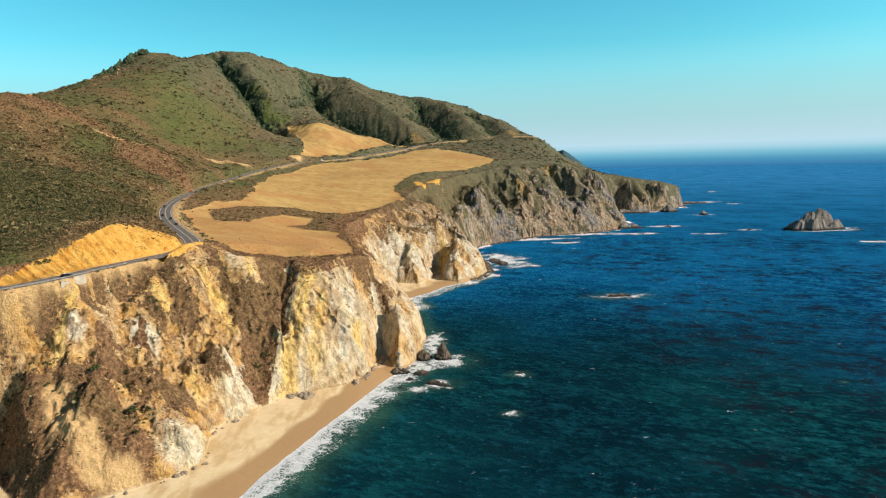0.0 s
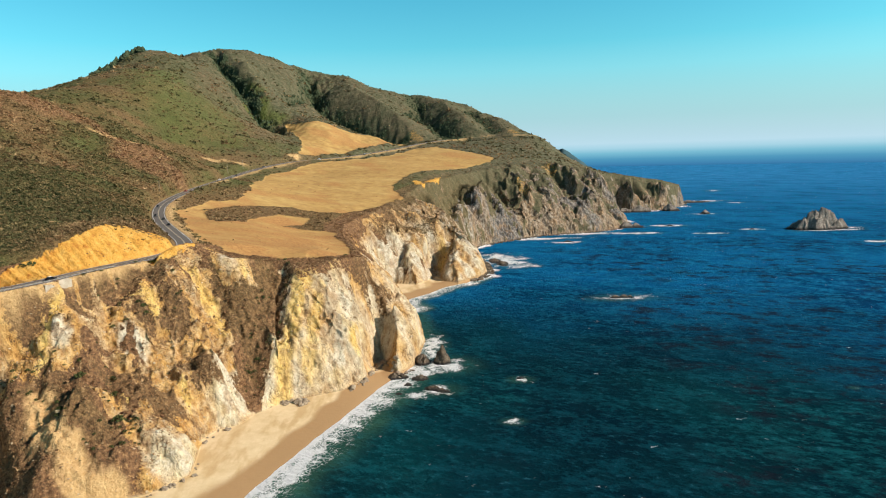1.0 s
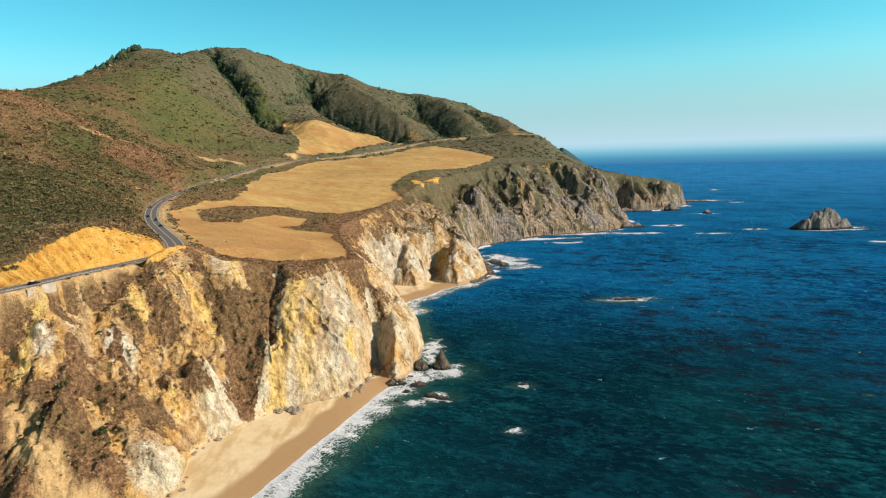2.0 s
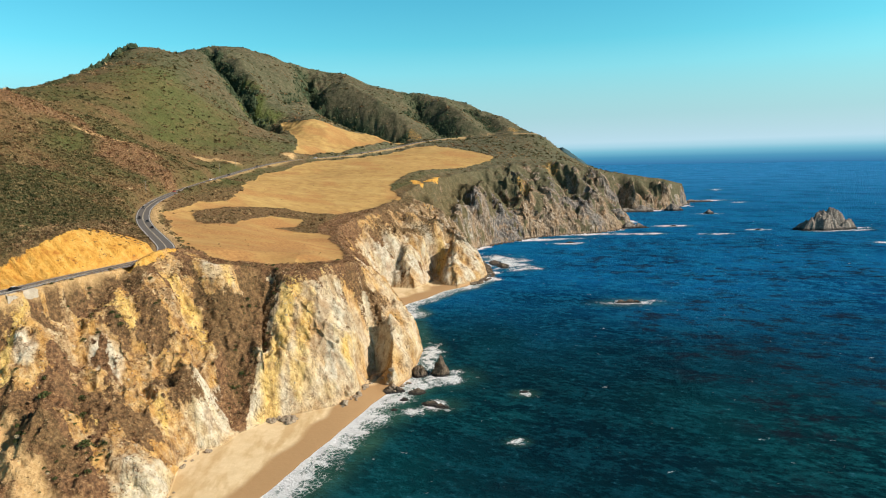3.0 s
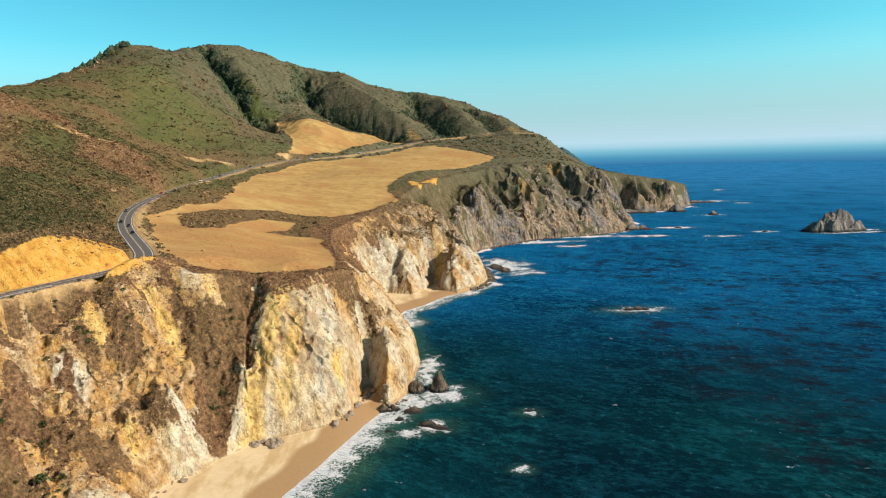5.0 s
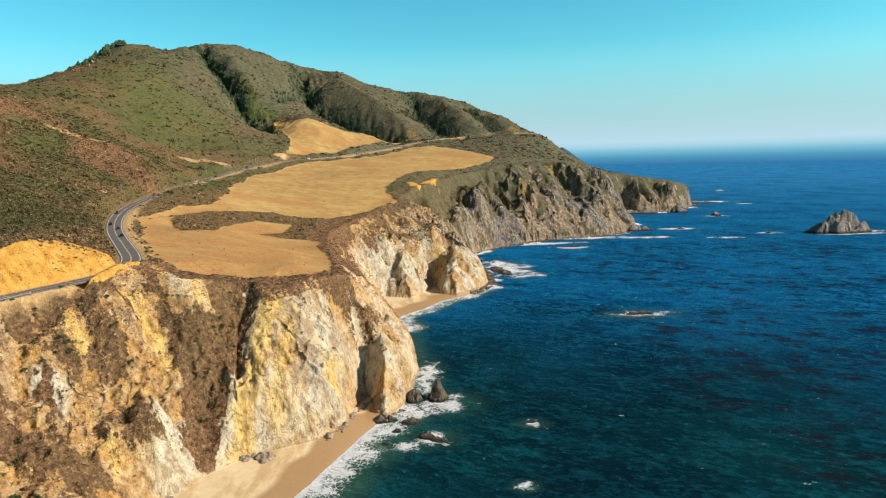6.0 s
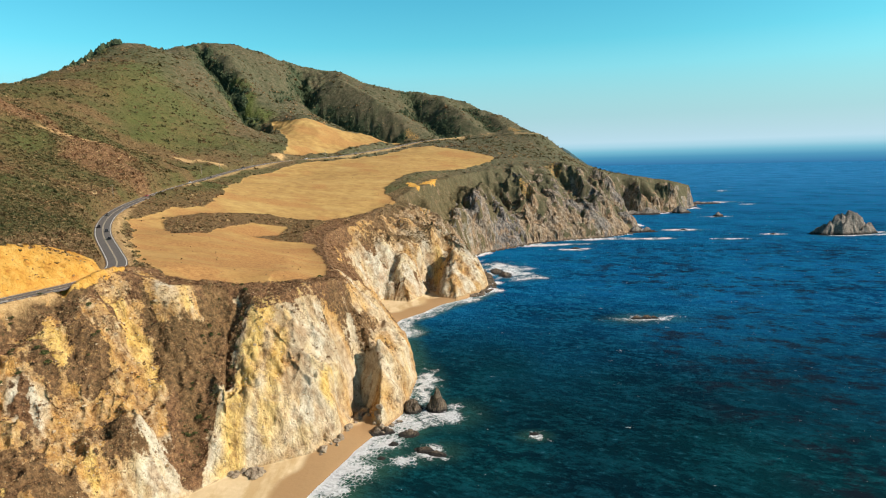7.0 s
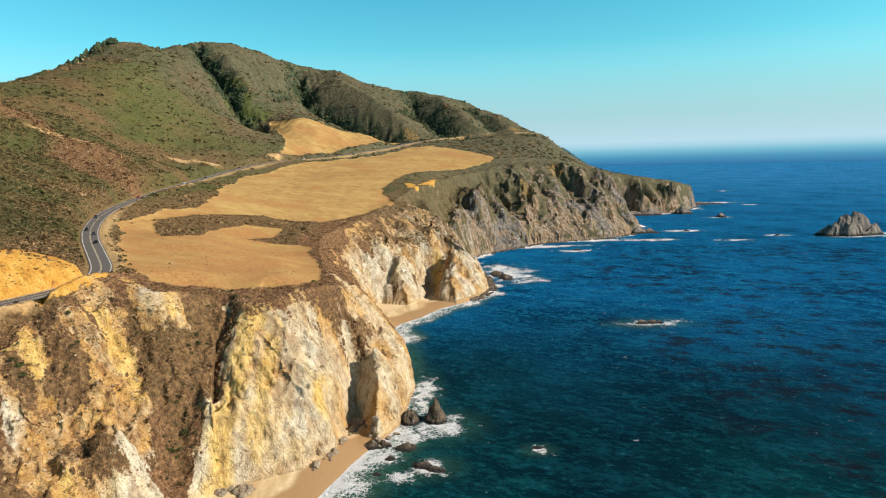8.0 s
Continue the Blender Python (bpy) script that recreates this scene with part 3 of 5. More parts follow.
# ---------------------------------------------------------------- the land
def grid_mesh(name, x, y, z, keep, attrs, mat, kind_label):
    rows, cols = x.shape
    idx = np.arange(rows * cols).reshape(rows, cols)
    quads = np.stack([idx[:-1, :-1], idx[:-1, 1:], idx[1:, 1:], idx[1:, :-1]], -1).reshape(-1, 4)
    kept = keep.ravel()[quads].any(1)
    quads = quads[kept]
    used = np.unique(quads)
    remap = np.full(rows * cols, -1)
    remap[used] = np.arange(len(used))
    quads = remap[quads]
    me = bpy.data.meshes.new(name)
    me.vertices.add(len(used))
    me.vertices.foreach_set("co", np.stack([x.ravel()[used], y.ravel()[used], z.ravel()[used]], 1).astype(np.float32).ravel())
    me.loops.add(quads.size)
    me.loops.foreach_set("vertex_index", quads.astype(np.int32).ravel())
    me.polygons.add(len(quads))
    me.polygons.foreach_set("loop_start", np.arange(0, quads.size, 4, dtype=np.int32))
    me.polygons.foreach_set("loop_total", np.full(len(quads), 4, dtype=np.int32))
    rough_face = (attrs["rock"] * attrs["grey"]).ravel()[used][quads].mean(1) > 0.5 if "rock" in attrs else np.zeros(len(quads), bool)
    me.polygons.foreach_set("use_smooth", ~rough_face)
    me.update(calc_edges=True)
    for key, val in attrs.items():
        a = me.attributes.new(key, "FLOAT", "POINT")
        a.data.foreach_set("value", val.ravel()[used].astype(np.float32))
    me.materials.append(mat)
    ob = new(name, me)
    return tagged(ob, label=kind_label, category=name, kind="structure")


def fan(angles, radii, x0=10.0, y0=-30.0):
    a, r = np.meshgrid(np.radians(angles).astype(np.float32), radii.astype(np.float32))
    return x0 + r * np.sin(a), y0 + r * np.cos(a)


angles = np.r_[np.linspace(-88, -41, 60)[:-1], np.linspace(-41, 27, 680), np.linspace(27, 34, 12)[1:]]
radii = np.r_[np.linspace(225, 420, 400)[:-1], np.linspace(420, 480, 80)[:-1], np.linspace(480, 760, 210)[:-1], np.linspace(760, 1330, 320)[:-1], np.linspace(1330, 1750, 90)[:-1], np.geomspace(1750, 4600, 40)]
full_x, full_y = fan(angles, radii)
# leave out the open sea
coarse = np.arange(0, full_x.shape[0], 6), np.arange(0, full_x.shape[1], 6)
cx, cy = full_x[np.ix_(*coarse)], full_y[np.ix_(*coarse)]
ashore = inside(cx, cy, wet) | (line_distance(cx, cy, wet)[0] < 48)
ashore = np.repeat(np.repeat(ashore, 6, 0), 6, 1)[:full_x.shape[0], :full_x.shape[1]]
gx, gy = full_x[ashore], full_y[ashore]
g = ground(gx, gy)
gz = g["z"]

FIELD_LOW = [(-204, 498), (-188, 470), (-170, 430), (-156, 403), (-137, 368), (-122, 352), (-113, 357), (-101, 360), (-86, 364), (-74, 369), (-62, 376), (-58, 405), (-66, 455), (-75, 478),
             (-84, 505), (-86, 526), (-96, 536), (-113, 530), (-130, 529), (-117, 549), (-118, 578), (-143, 564), (-157, 530), (-152, 472), (-160, 464), (-188, 512), (-192, 530), (-199, 522)]
FIELD_UP = [(-204, 496), (-205, 517), (-201, 533), (-199, 556), (-184, 580), (-188, 634), (-201, 695), (-206, 771), (-186, 853), (-166, 893), (-122, 985), (-64, 1110), (-38, 1152), (-5, 1180),
            (21, 1134), (59, 1105), (90, 1061), (82, 1028), (43, 967), (8, 917), (-27, 862), (-47, 811), (-56, 771), (-54, 740), (-40, 699), (-60, 663), (-80, 634), (-97, 615), (-119, 604),
            (-141, 607), (-162, 582), (-180, 559), (-191, 536)]
FIELD_HIGH = [(-273, 1153), (-228, 1115), (-177, 1132), (-133, 1174), (-96, 1245), (-66, 1262), (-56, 1215), (-89, 1150), (-132, 1064), (-168, 1000), (-192, 944), (-200, 915), (-209, 983), (-219, 1033), (-261, 1121)]
CUT = [(-190, 263), (-190, 271), (-187, 281), (-183, 290), (-181, 296), (-176, 307), (-173, 320), (-170, 332), (-171, 352), (-160, 358), (-145, 352), (-130, 341), (-131, 328), (-137, 318), (-148, 311), (-158, 289), (-167, 270), (-174, 257)]


def patch(poly, soft, ragged, size, seed):
    d = line_distance(gx, gy, poly + poly[:1])[0] * np.where(inside(gx, gy, poly), 1, -1)
    return smooth(-soft, soft, d + ragged * fbm(gx, gy, size, 3, seed))


def blobs(items):
    out = np.zeros(gx.shape)
    for bx, by, br in items:
        k = np.nonzero((np.abs(gx - bx) < 2 * br) & (np.abs(gy - by) < 2 * br))
        px, py = gx[k], gy[k]
        out[k] = np.maximum(out[k], smooth(1.25, 0.6, np.hypot(px - bx, py - by) / br + 0.5 * fbm(px, py, br * 0.9, 3, 7)))
    return out


field = np.maximum(np.maximum(patch(FIELD_LOW, 1.6, 3.0, 12, 61), patch(FIELD_UP, 1.8, 3.5, 14, 60)), patch(FIELD_HIGH, 3.0, 4.0, 25, 62))
russet = np.maximum(smooth(0.12, 0.4, fbm(gx, gy, 70, 3, 63)) * 0.7, blobs([(-130, 540, 22), (-90, 500, 18)]))
russet = np.maximum(russet, smooth(560, 470, gy) * (0.45 + 0.5 * smooth(-0.2, 0.2, fbm(gx * 0.35, gy, 14, 3, 59))))
cut = patch(CUT, 1.0, 1.6, 6, 67)
# bare earth: road cuts on the hill, slips on the sea slope, a dirt track
cut = np.maximum(cut, 0.8 * np.maximum(patch([(-36, 796), (-30, 776), (-22, 764), (-18, 772), (-24, 800)], 2.0, 3.0, 8, 64), patch([(-20, 797), (-12, 794), (-3, 826), (1, 862), (-8, 842)], 2.0, 3.0, 8, 65)))
cut = np.maximum(cut, 0.42 * blobs([(73, 938, 10), (-11, 698, 8), (-30, 664, 8), (130, 950, 8), (176, 1045, 16), (-50, 1292, 15), (-40, 1282, 10), (150, 1335, 16), (36, 1305, 12), (123, 960, 12), (1, 640, 9)]))
slip = line_distance(gx, gy, [(-155, 240), (-147, 230), (-140, 224), (-133, 220), (-126, 217), (-118, 216)])[0]
tracks = np.zeros(gx.shape)
for line in ([(-320, 619), (-312, 640), (-296, 650)], [(-392, 600), (-401, 640)], [(-277, 780), (-262, 800)]):
    tracks = np.maximum(tracks, 0.75 * smooth(9, 2, line_distance(gx, gy, line)[0] + 8 * fbm(gx, gy, 14, 3, 70)))
sand = smooth(0.5, -0.5, g["d_foot"]) * smooth(650, 630, gy)
damp = smooth(16, 11, g["d_shore"] + 8 * fbm(gx, gy, 30, 2, 71)) * sand
sea_slope = (g["d_brow"] > -3) & (g["d_foot"] > 0)
mottle = fbm(gx, gy, 15, 5, 73, 0.6)
head = smooth(-99, -86, gx) * smooth(470, 440, gy)
near_slope = smooth(-92, -100, gx) * smooth(420, 380, gy)
reach = 0.40 - 0.10 * g["far"] + 0.62 * near_slope - 0.60 * smooth(-108, -120, gx) * smooth(282, 262, gy) * smooth(-166, -152, gx) + 0.62 * head * smooth(560, 480, gy) + 0.34 * smooth(540, 590, gy) * smooth(760, 690, gy)
gulch = line_distance(gx, gy, [(-96, 356), (-97, 330), (-95, 308), (-93, 298)])[0]
rock = smooth(-0.22, 0.22, reach - g["t"] + (1.0 - 0.45 * head) * mottle + 1.6 * g["rough"])
rock = np.where(sea_slope, rock * smooth(4, 9, gulch + 6 * mottle), 0)
# scrub that grows down over the rock: outlines and how fully it covers
BRUSH = [([(-180, 249), (-173, 257), (-165, 269), (-162, 268), (-169, 258), (-174, 251), (-180, 246)], 0.7),
         ([(-160, 278), (-151, 301), (-143, 320), (-136, 330), (-132, 326), (-132, 310), (-146, 300), (-154, 286), (-155, 272), (-160, 270)], 0.88),
         ([(-147, 294), (-136, 296), (-129, 314), (-121, 305), (-117, 297), (-124, 292), (-132, 287), (-138, 289)], 0.72),
         ([(-120, 333), (-110, 334), (-100, 354), (-90, 358), (-84, 350), (-86, 338), (-86, 318), (-90, 306), (-97, 303), (-104, 310), (-113, 321), (-117, 327)], 0.95),
         ([(-143, 263), (-132, 271), (-115, 268), (-109, 266), (-108, 252), (-125, 250), (-135, 252)], 0.75),
         ([(-120, 280), (-115, 297), (-103, 287), (-109, 276)], 0.7)]
BRUSH_LOW = [([(-182, 252), (-163, 246), (-153, 252), (-135, 243), (-129, 241), (-124, 229), (-132, 223), (-153, 241), (-171, 245)], 0.95),
             ([(-50, 384), (-42, 404), (-31, 410), (-33, 382), (-46, 378), (-55, 371)], 0.7), ([(-172, 242), (-155, 238), (-148, 226), (-140, 216), (-150, 212), (-162, 226)], 0.6),
             ([(-67, 630), (-46, 632), (-20, 662), (-6, 668), (-4, 652), (-26, 640), (-46, 615), (-66, 604)], 0.5)]
brush = np.zeros(gx.shape)
for outline, share in BRUSH + BRUSH_LOW:
    brush = np.maximum(brush, share * patch(outline, 4.0, 9.0, 8, 68))
rock = rock * (1 - brush)
rock = np.where((g["d_foot"] <= 0) & (gy > 640), 1.0, rock)
rock = rock * (1 - 0.72 * patch([(-184, 247), (-163, 245), (-153, 250), (-140, 249), (-130, 242), (-118, 235), (-112, 226), (-112, 214), (-150, 198), (-192, 222)], 3.0, 5.0, 9, 66))
rock = np.where(g["d_brow"] < 2.5, rock * (0.45 + 0.3 * near_slope), rock)
def streak_lines(items, ragged=3.0, seed=77):
    """Bands of colour that run down a face: points, half width, strength."""
    out = np.zeros(gx.shape)
    for pts, wide, strength in items:
        d = line_distance(gx, gy, pts)[0] + ragged * fbm(gx, gy, 7, 3, seed)
        out = np.maximum(out, strength * smooth(wide, 0.3 * wide, d))
    return out


# blocky outcrops along the brow
rock = np.maximum(rock, blobs([(-117, 337, 5), (-110, 335, 7), (-104, 338, 5), (-124, 343, 4)]))
pale = blobs([(-99, 288, 9), (-96, 296, 7), (-99, 282, 7), (-104, 236, 9), (-102, 246, 6), (-112, 337, 5), (-107, 338, 5), (-137, 281, 6), (-157, 262, 4), (-46, 606, 14), (-35, 600, 12), (-20, 604, 12), (-51, 596, 12),
              (25, 672, 9), (34, 818, 11), (75, 858, 10), (225, 952, 13), (500, 1340, 20), (470, 1315, 14)])
pale = np.maximum(pale * 0.95, 0.7 * head * smooth(-0.3, 0.25, fbm(gx, gy, 22, 3, 75)))
pale = np.maximum(pale, 0.9 * smooth(560, 585, gy) * smooth(720, 680, gy) * smooth(-0.25, 0.15, fbm(gx, gy, 16, 3, 76)) * smooth(0.75, 0.45, g["t"]))
pale = np.maximum(pale, streak_lines([([(-80, 337), (-83, 319), (-84, 302)], 5, 0.95), ([(-54, 366), (-54, 342), (-55, 328)], 5, 0.9), ([(-44, 392), (-40, 372)], 4, 0.8)]))
gold = streak_lines([([(-76, 351), (-78, 338), (-80, 326), (-79, 309), (-80, 302)], 6.0, 0.9), ([(-66, 352), (-68, 336), (-70, 316)], 4.0, 0.6), ([(-49, 346), (-49, 334)], 2.5, 0.9), ([(-144, 300), (-134, 297)], 5, 0.9), ([(-133, 258), (-127, 252)], 2.6, 1.0),
                     ([(-116, 274), (-111, 270)], 3, 0.9), ([(-126, 322), (-117, 320), (-108, 312)], 5, 0.8), ([(-162, 272), (-161, 258), (-159, 250)], 2.6, 0.95), ([(0, 651), (1, 636)], 7, 0.95),
                     ([(-106, 341), (-104, 335)], 3, 0.9), ([(-64, 366), (-72, 352)], 4, 0.7)])
umber = streak_lines([([(-72, 352), (-62, 347), (-58, 340), (-62, 330)], 3.5, 0.75), ([(-46, 372), (-50, 356)], 3, 0.5)], seed=78)
dry = np.where(g["d_brow"] > -16, 0.95 - 0.45 * g["far"] - 0.22 * brush, (0.10 + 0.5 * smooth(-0.2, 0.35, fbm(gx, gy, 80, 4, 79))) * (1 - 0.9 * smooth(520, 400, gy) * smooth(-180, -200, gx)))
seaward = line_distance(gx - 5, gy, road_xy)[0] < g["d_road"]
warm_band = smooth(46, 10, line_distance(gx, gy, [(-372, 560), (-339, 636), (-292, 626), (-242, 604)])[0] + 40 * fbm(gx, gy, 50, 3, 80))
dry = np.maximum(dry, 0.9 * warm_band * (g["d_brow"] < -16))
dry = np.maximum(dry, 0.62 * smooth(-150, -110, g["d_brow"]) * smooth(760, 640, gy) * smooth(6, 14, g["d_road"]) * seaward)
woods = np.zeros(gx.shape)
for line, deep, wide in RAVINES:
    d = line_distance(gx, gy, line)[0]
    woods = np.maximum(woods, (1.0 if deep > 40 else 0.55) * smooth(0.62, 0.2, d / wide + 0.7 * fbm(gx, gy, 40, 3, 81)))
woods *= smooth(1120, 1200, gy)
# painted haze grows over the far hills; far sea slopes get greyish scrub
hazed_scrub = np.maximum(0.85 * smooth(700, 1250, gy + 0.5 * (gx + 300)), 0.5 * g["far"] * sea_slope)
verge = smooth(7.5 + 5 * smooth(350, 400, gy), 5.6 + 3 * smooth(350, 400, gy), g["d_road"] + 1.5 * fbm(gx, gy, 7, 3, 85)) * smooth(4.0, 4.6, g["d_road"])
verge = verge * np.where(seaward, 1.0, 0.28 * smooth(7, 5, g["d_road"]))
dirt = np.maximum(verge * (0.85 - 0.25 * smooth(600, 900, gy)), blobs([(-223, 632, 6), (-222, 648, 7), (-222, 664, 6), (-224, 680, 5), (-246, 800, 9), (-205, 905, 9), (-131, 350, 4)]))
dirt = np.maximum(dirt, tracks)
dirt = np.maximum(dirt, smooth(7, 2.5, slip + 4 * fbm(gx, gy, 8, 3, 69)))
dirt = np.maximum(dirt, 0.5 * near_slope * smooth(9, 2, np.abs(g["d_brow"])) * smooth(-0.1, 0.3, mottle))
dirt = np.where(g["d_foot"] > 0, dirt, 0)
rock = np.clip(rock, 0, 1)
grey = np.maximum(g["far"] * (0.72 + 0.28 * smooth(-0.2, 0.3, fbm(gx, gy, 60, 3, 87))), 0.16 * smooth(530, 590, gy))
# rills down the face of the cutting
rills = ridged(gx * 0.42 + gy * 0.9 + 1.2 * g["n2"], gx * 0.06, 3.0, 2, 91)
gz = gz - np.where(cut > 0.5, 2.4 * (1 - rills) * smooth(5.5, 9, g["d_road"]) * (0.35 + 0.65 * smooth(325, 300, gy)) * smooth(-4, 4, -g["d_brow"]), 0)


def spread(v, rest=0.0):
    out = np.full(full_x.shape, rest)
    out[ashore] = v
    return out


fresh = 0.8 * smooth(40, 8, line_distance(gx, gy, [(-366, 1245), (-330, 1195), (-305, 1160)])[0] + 30 * fbm(gx, gy, 40, 3, 82))
fresh = np.maximum(fresh, 0.35 * smooth(120, 30, line_distance(gx, gy, [(-420, 1000), (-330, 900)])[0] + 90 * fbm(gx, gy, 60, 3, 86)))
cover = dict(fresh=fresh, gold=gold, umber=umber, field=field, russet=russet, cut=cut, sand=sand, damp=damp, rock=rock, pale=pale, dry=dry, woods=woods, dirt=dirt, hazed_scrub=hazed_scrub, grey=grey,
                                                        flat=np.maximum(field, sand))
height = spread(gz, -9.0)
# break the rock faces: push them in and out along the slope's outward way, with ledges and cracks that lie in the face
dzr, dza = np.gradient(height)
dxr, dxa = np.gradient(full_x)
dyr, dya = np.gradient(full_y)
det = dxr * dya - dxa * dyr
sx_, sy_ = ((dzr * dya - dza * dyr) / det)[ashore], ((dxr * dza - dxa * dzr) / det)[ashore]
steep = np.hypot(sx_, sy_)
low_slope = smooth(-108, -118, gx) * smooth(285, 265, gy)
face = (1 - 0.15 * head) * smooth(0.45, 1.0, steep) * (1 - 0.75 * low_slope * (1 - rock)) * (1 - 0.85 * np.clip(cut, 0, 1)) * (g["d_foot"] > 0.5) * (gz > 2.3) * smooth(2, -1, -g["d_brow"]) * (0.35 + 0.65 * rock)
u_, v_ = g["s"] + 0.45 * gz + 3 * g["n2"], gz - 0.25 * g["s"]
near_rock = 3.4 * (blocks(u_, v_ * 0.5, 17, 101) - 0.42) + 1.5 * (blocks(u_ + 0.2 * v_, v_ * 0.6, 7, 104) - 0.42) + 0.7 * (blocks(u_, v_ * 0.8, 2.9, 107) - 0.42) + 0.35 * (ridged(u_, v_, 1.9, 2, 110) - 0.45)
far_rock = 9.0 * (blocks(u_, v_ * 0.45, 46, 113) - 0.42) + 4.2 * (blocks(u_ + 0.3 * v_, v_ * 0.5, 17, 116) - 0.42) + 1.4 * (blocks(u_, v_ * 0.8, 7, 119) - 0.42)
crag = face * (near_rock * (1 - g["far"]) + far_rock * g["far"])
# small caves at the foot of the headland
for hx, hy, hz, hr, deep in ((-49, 330, 5, 3.6, 6), (-62, 317, 2.8, 2.4, 3.5), (-57, 320, 2.8, 2.0, 3)):
    crag = crag - deep * smooth(1.1, 0.5, np.sqrt((gx - hx) ** 2 + (gy - hy) ** 2 + ((gz - hz) * 1.3) ** 2) / hr) * (g["d_foot"] > 0)
gx, gy, gz = gx - crag * sx_ / (steep + 1e-6), gy - crag * sy_ / (steep + 1e-6), gz + 0.35 * crag
full_x[ashore], full_y[ashore], height[ashore] = gx, gy, gz
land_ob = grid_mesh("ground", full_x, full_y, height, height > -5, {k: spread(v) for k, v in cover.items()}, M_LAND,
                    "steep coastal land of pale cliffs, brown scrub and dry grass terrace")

# ---------------------------------------------------------------- the sea
angles = np.r_[np.linspace(-180, -30, 60)[:-1], np.linspace(-30, 45, 430), np.linspace(45, 180, 50)[1:]]
radii = np.r_[[2], np.geomspace(20, 200, 20)[:-1], np.linspace(200, 460, 200)[:-1], np.geomspace(460, 1700, 210)[:-1], np.geomspace(1700, 4850, 30)]
sx, sy = fan(angles, radii)
d_shore = line_distance(sx, sy, wet)[0]
on_land = inside(sx, sy, wet)
d_out = np.where(on_land, 0, d_shore)
sandy = np.maximum(smooth(34, 18, line_distance(sx, sy, SHORE[3:])[0]), 0.8 * smooth(22, 10, line_distance(sx, sy, COVE_SHORE)[0]))
band = 4 * fbm(sx, sy, 18, 3, 83)
foam = np.maximum(smooth(22, 5, d_out + 1.7 * band) * sandy * (0.62 + 0.5 * smooth(0.0, 0.5, fbm(sx, sy, 9, 3, 84)) + 0.3 * smooth(4, 1, d_out)),
                  0.62 * smooth(9, 1, d_out + 2.4 * band) * smooth(500, 330, sy) + 1.15 * smooth(21, 3, d_out + 4.0 * band) * smooth(560, 660, sy) * smooth(-0.18, 0.22, fbm(sx, sy, 55, 3, 85)))
# surf over rocks and shoals: x, y, length along x, length along y
SURF = [(30, 281, 4, 3), (40, 334, 5, 4), (146, 517, 20, 10), (164, 842, 16, 7), (286, 915, 22, 9), (355, 996, 24, 9), (380, 895, 15, 7), (452, 927, 12, 6), (590, 1440, 40, 14),
        (637, 1374, 14, 8), (540, 780, 14, 8), (744, 1780, 25, 9), (140, 884, 45, 9), (74, 708, 16, 34), (62, 740, 14, 20), (89, 676, 12, 10), (214, 926, 40, 10), (590, 917, 14, 9),
        (540, 896, 34, 7), (-1, 360, 14, 12), (-8, 396, 7, 26), (-14, 350, 8, 8), (-15, 316, 9, 5), (-4, 322, 9, 7), (203, 310, 2, 1.5), (480, 1160, 16, 8)]
for ex, ey, ew, eh in SURF:
    ew, eh = ew * (1.35 if ey > 650 else 1.0), eh * (1.15 if ey > 650 else 1.0)
    k = np.nonzero((np.abs(sx - ex) < 2.5 * ew) & (np.abs(sy - ey) < 2.5 * eh))
    d = np.hypot((sx[k] - ex) / ew, (sy[k] - ey) / eh) + 1.1 * fbm(sx[k], sy[k], 5 + ew * 0.35, 3, 88)
    foam[k] = np.maximum(foam[k], 0.82 * smooth(1.6, 0.0, d))
foam = np.clip(foam, 0, 1)
shoal = np.clip(np.maximum(smooth(34, 4, d_out + 10 * fbm(sx, sy, 20, 3, 96)) * sandy * 0.9, smooth(14, 2, d_out) * smooth(900, 500, sy) * 0.5), 0, 1)
for ex, ey, ew, eh in SURF:
    k = np.nonzero((np.abs(sx - ex) < 2.5 * ew) & (np.abs(sy - ey) < 2.5 * eh))
    shoal[k] = np.maximum(shoal[k], 0.4 * smooth(2.2, 0.6, np.hypot((sx[k] - ex) / ew, (sy[k] - ey) / eh)))
shelf = smooth(460, 140, np.hypot(sx - 30, sy - 200) + 60 * fbm(sx, sy, 120, 3, 89))
shelf = np.maximum(shelf, 0.95 * smooth(150, 50, d_out) * smooth(600, 420, sy))
kelp = smooth(50, 130, d_out) * smooth(1200, 650, sy) * smooth(-0.15, 0.2, fbm(sx, sy, 150, 3, 90) + 0.15)
# the distance mask carries the haze painted into the water
sea_ob = grid_mesh("water", sx, sy, np.zeros(sx.shape), ~(on_land & (d_shore > 30)), dict(foam=foam, shoal=shoal, shelf=shelf, kelp=kelp, sea_haze=smooth(500, 3000, np.hypot(sx, sy)), lagoon=np.maximum(smooth(60, 160, sx + 40 * fbm(sx, sy, 90, 3, 92)) * smooth(380, 250, sy + 50 * fbm(sx, sy, 90, 3, 93)),
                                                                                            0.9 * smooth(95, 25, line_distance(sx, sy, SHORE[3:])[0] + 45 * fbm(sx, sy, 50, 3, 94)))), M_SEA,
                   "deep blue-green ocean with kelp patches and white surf")


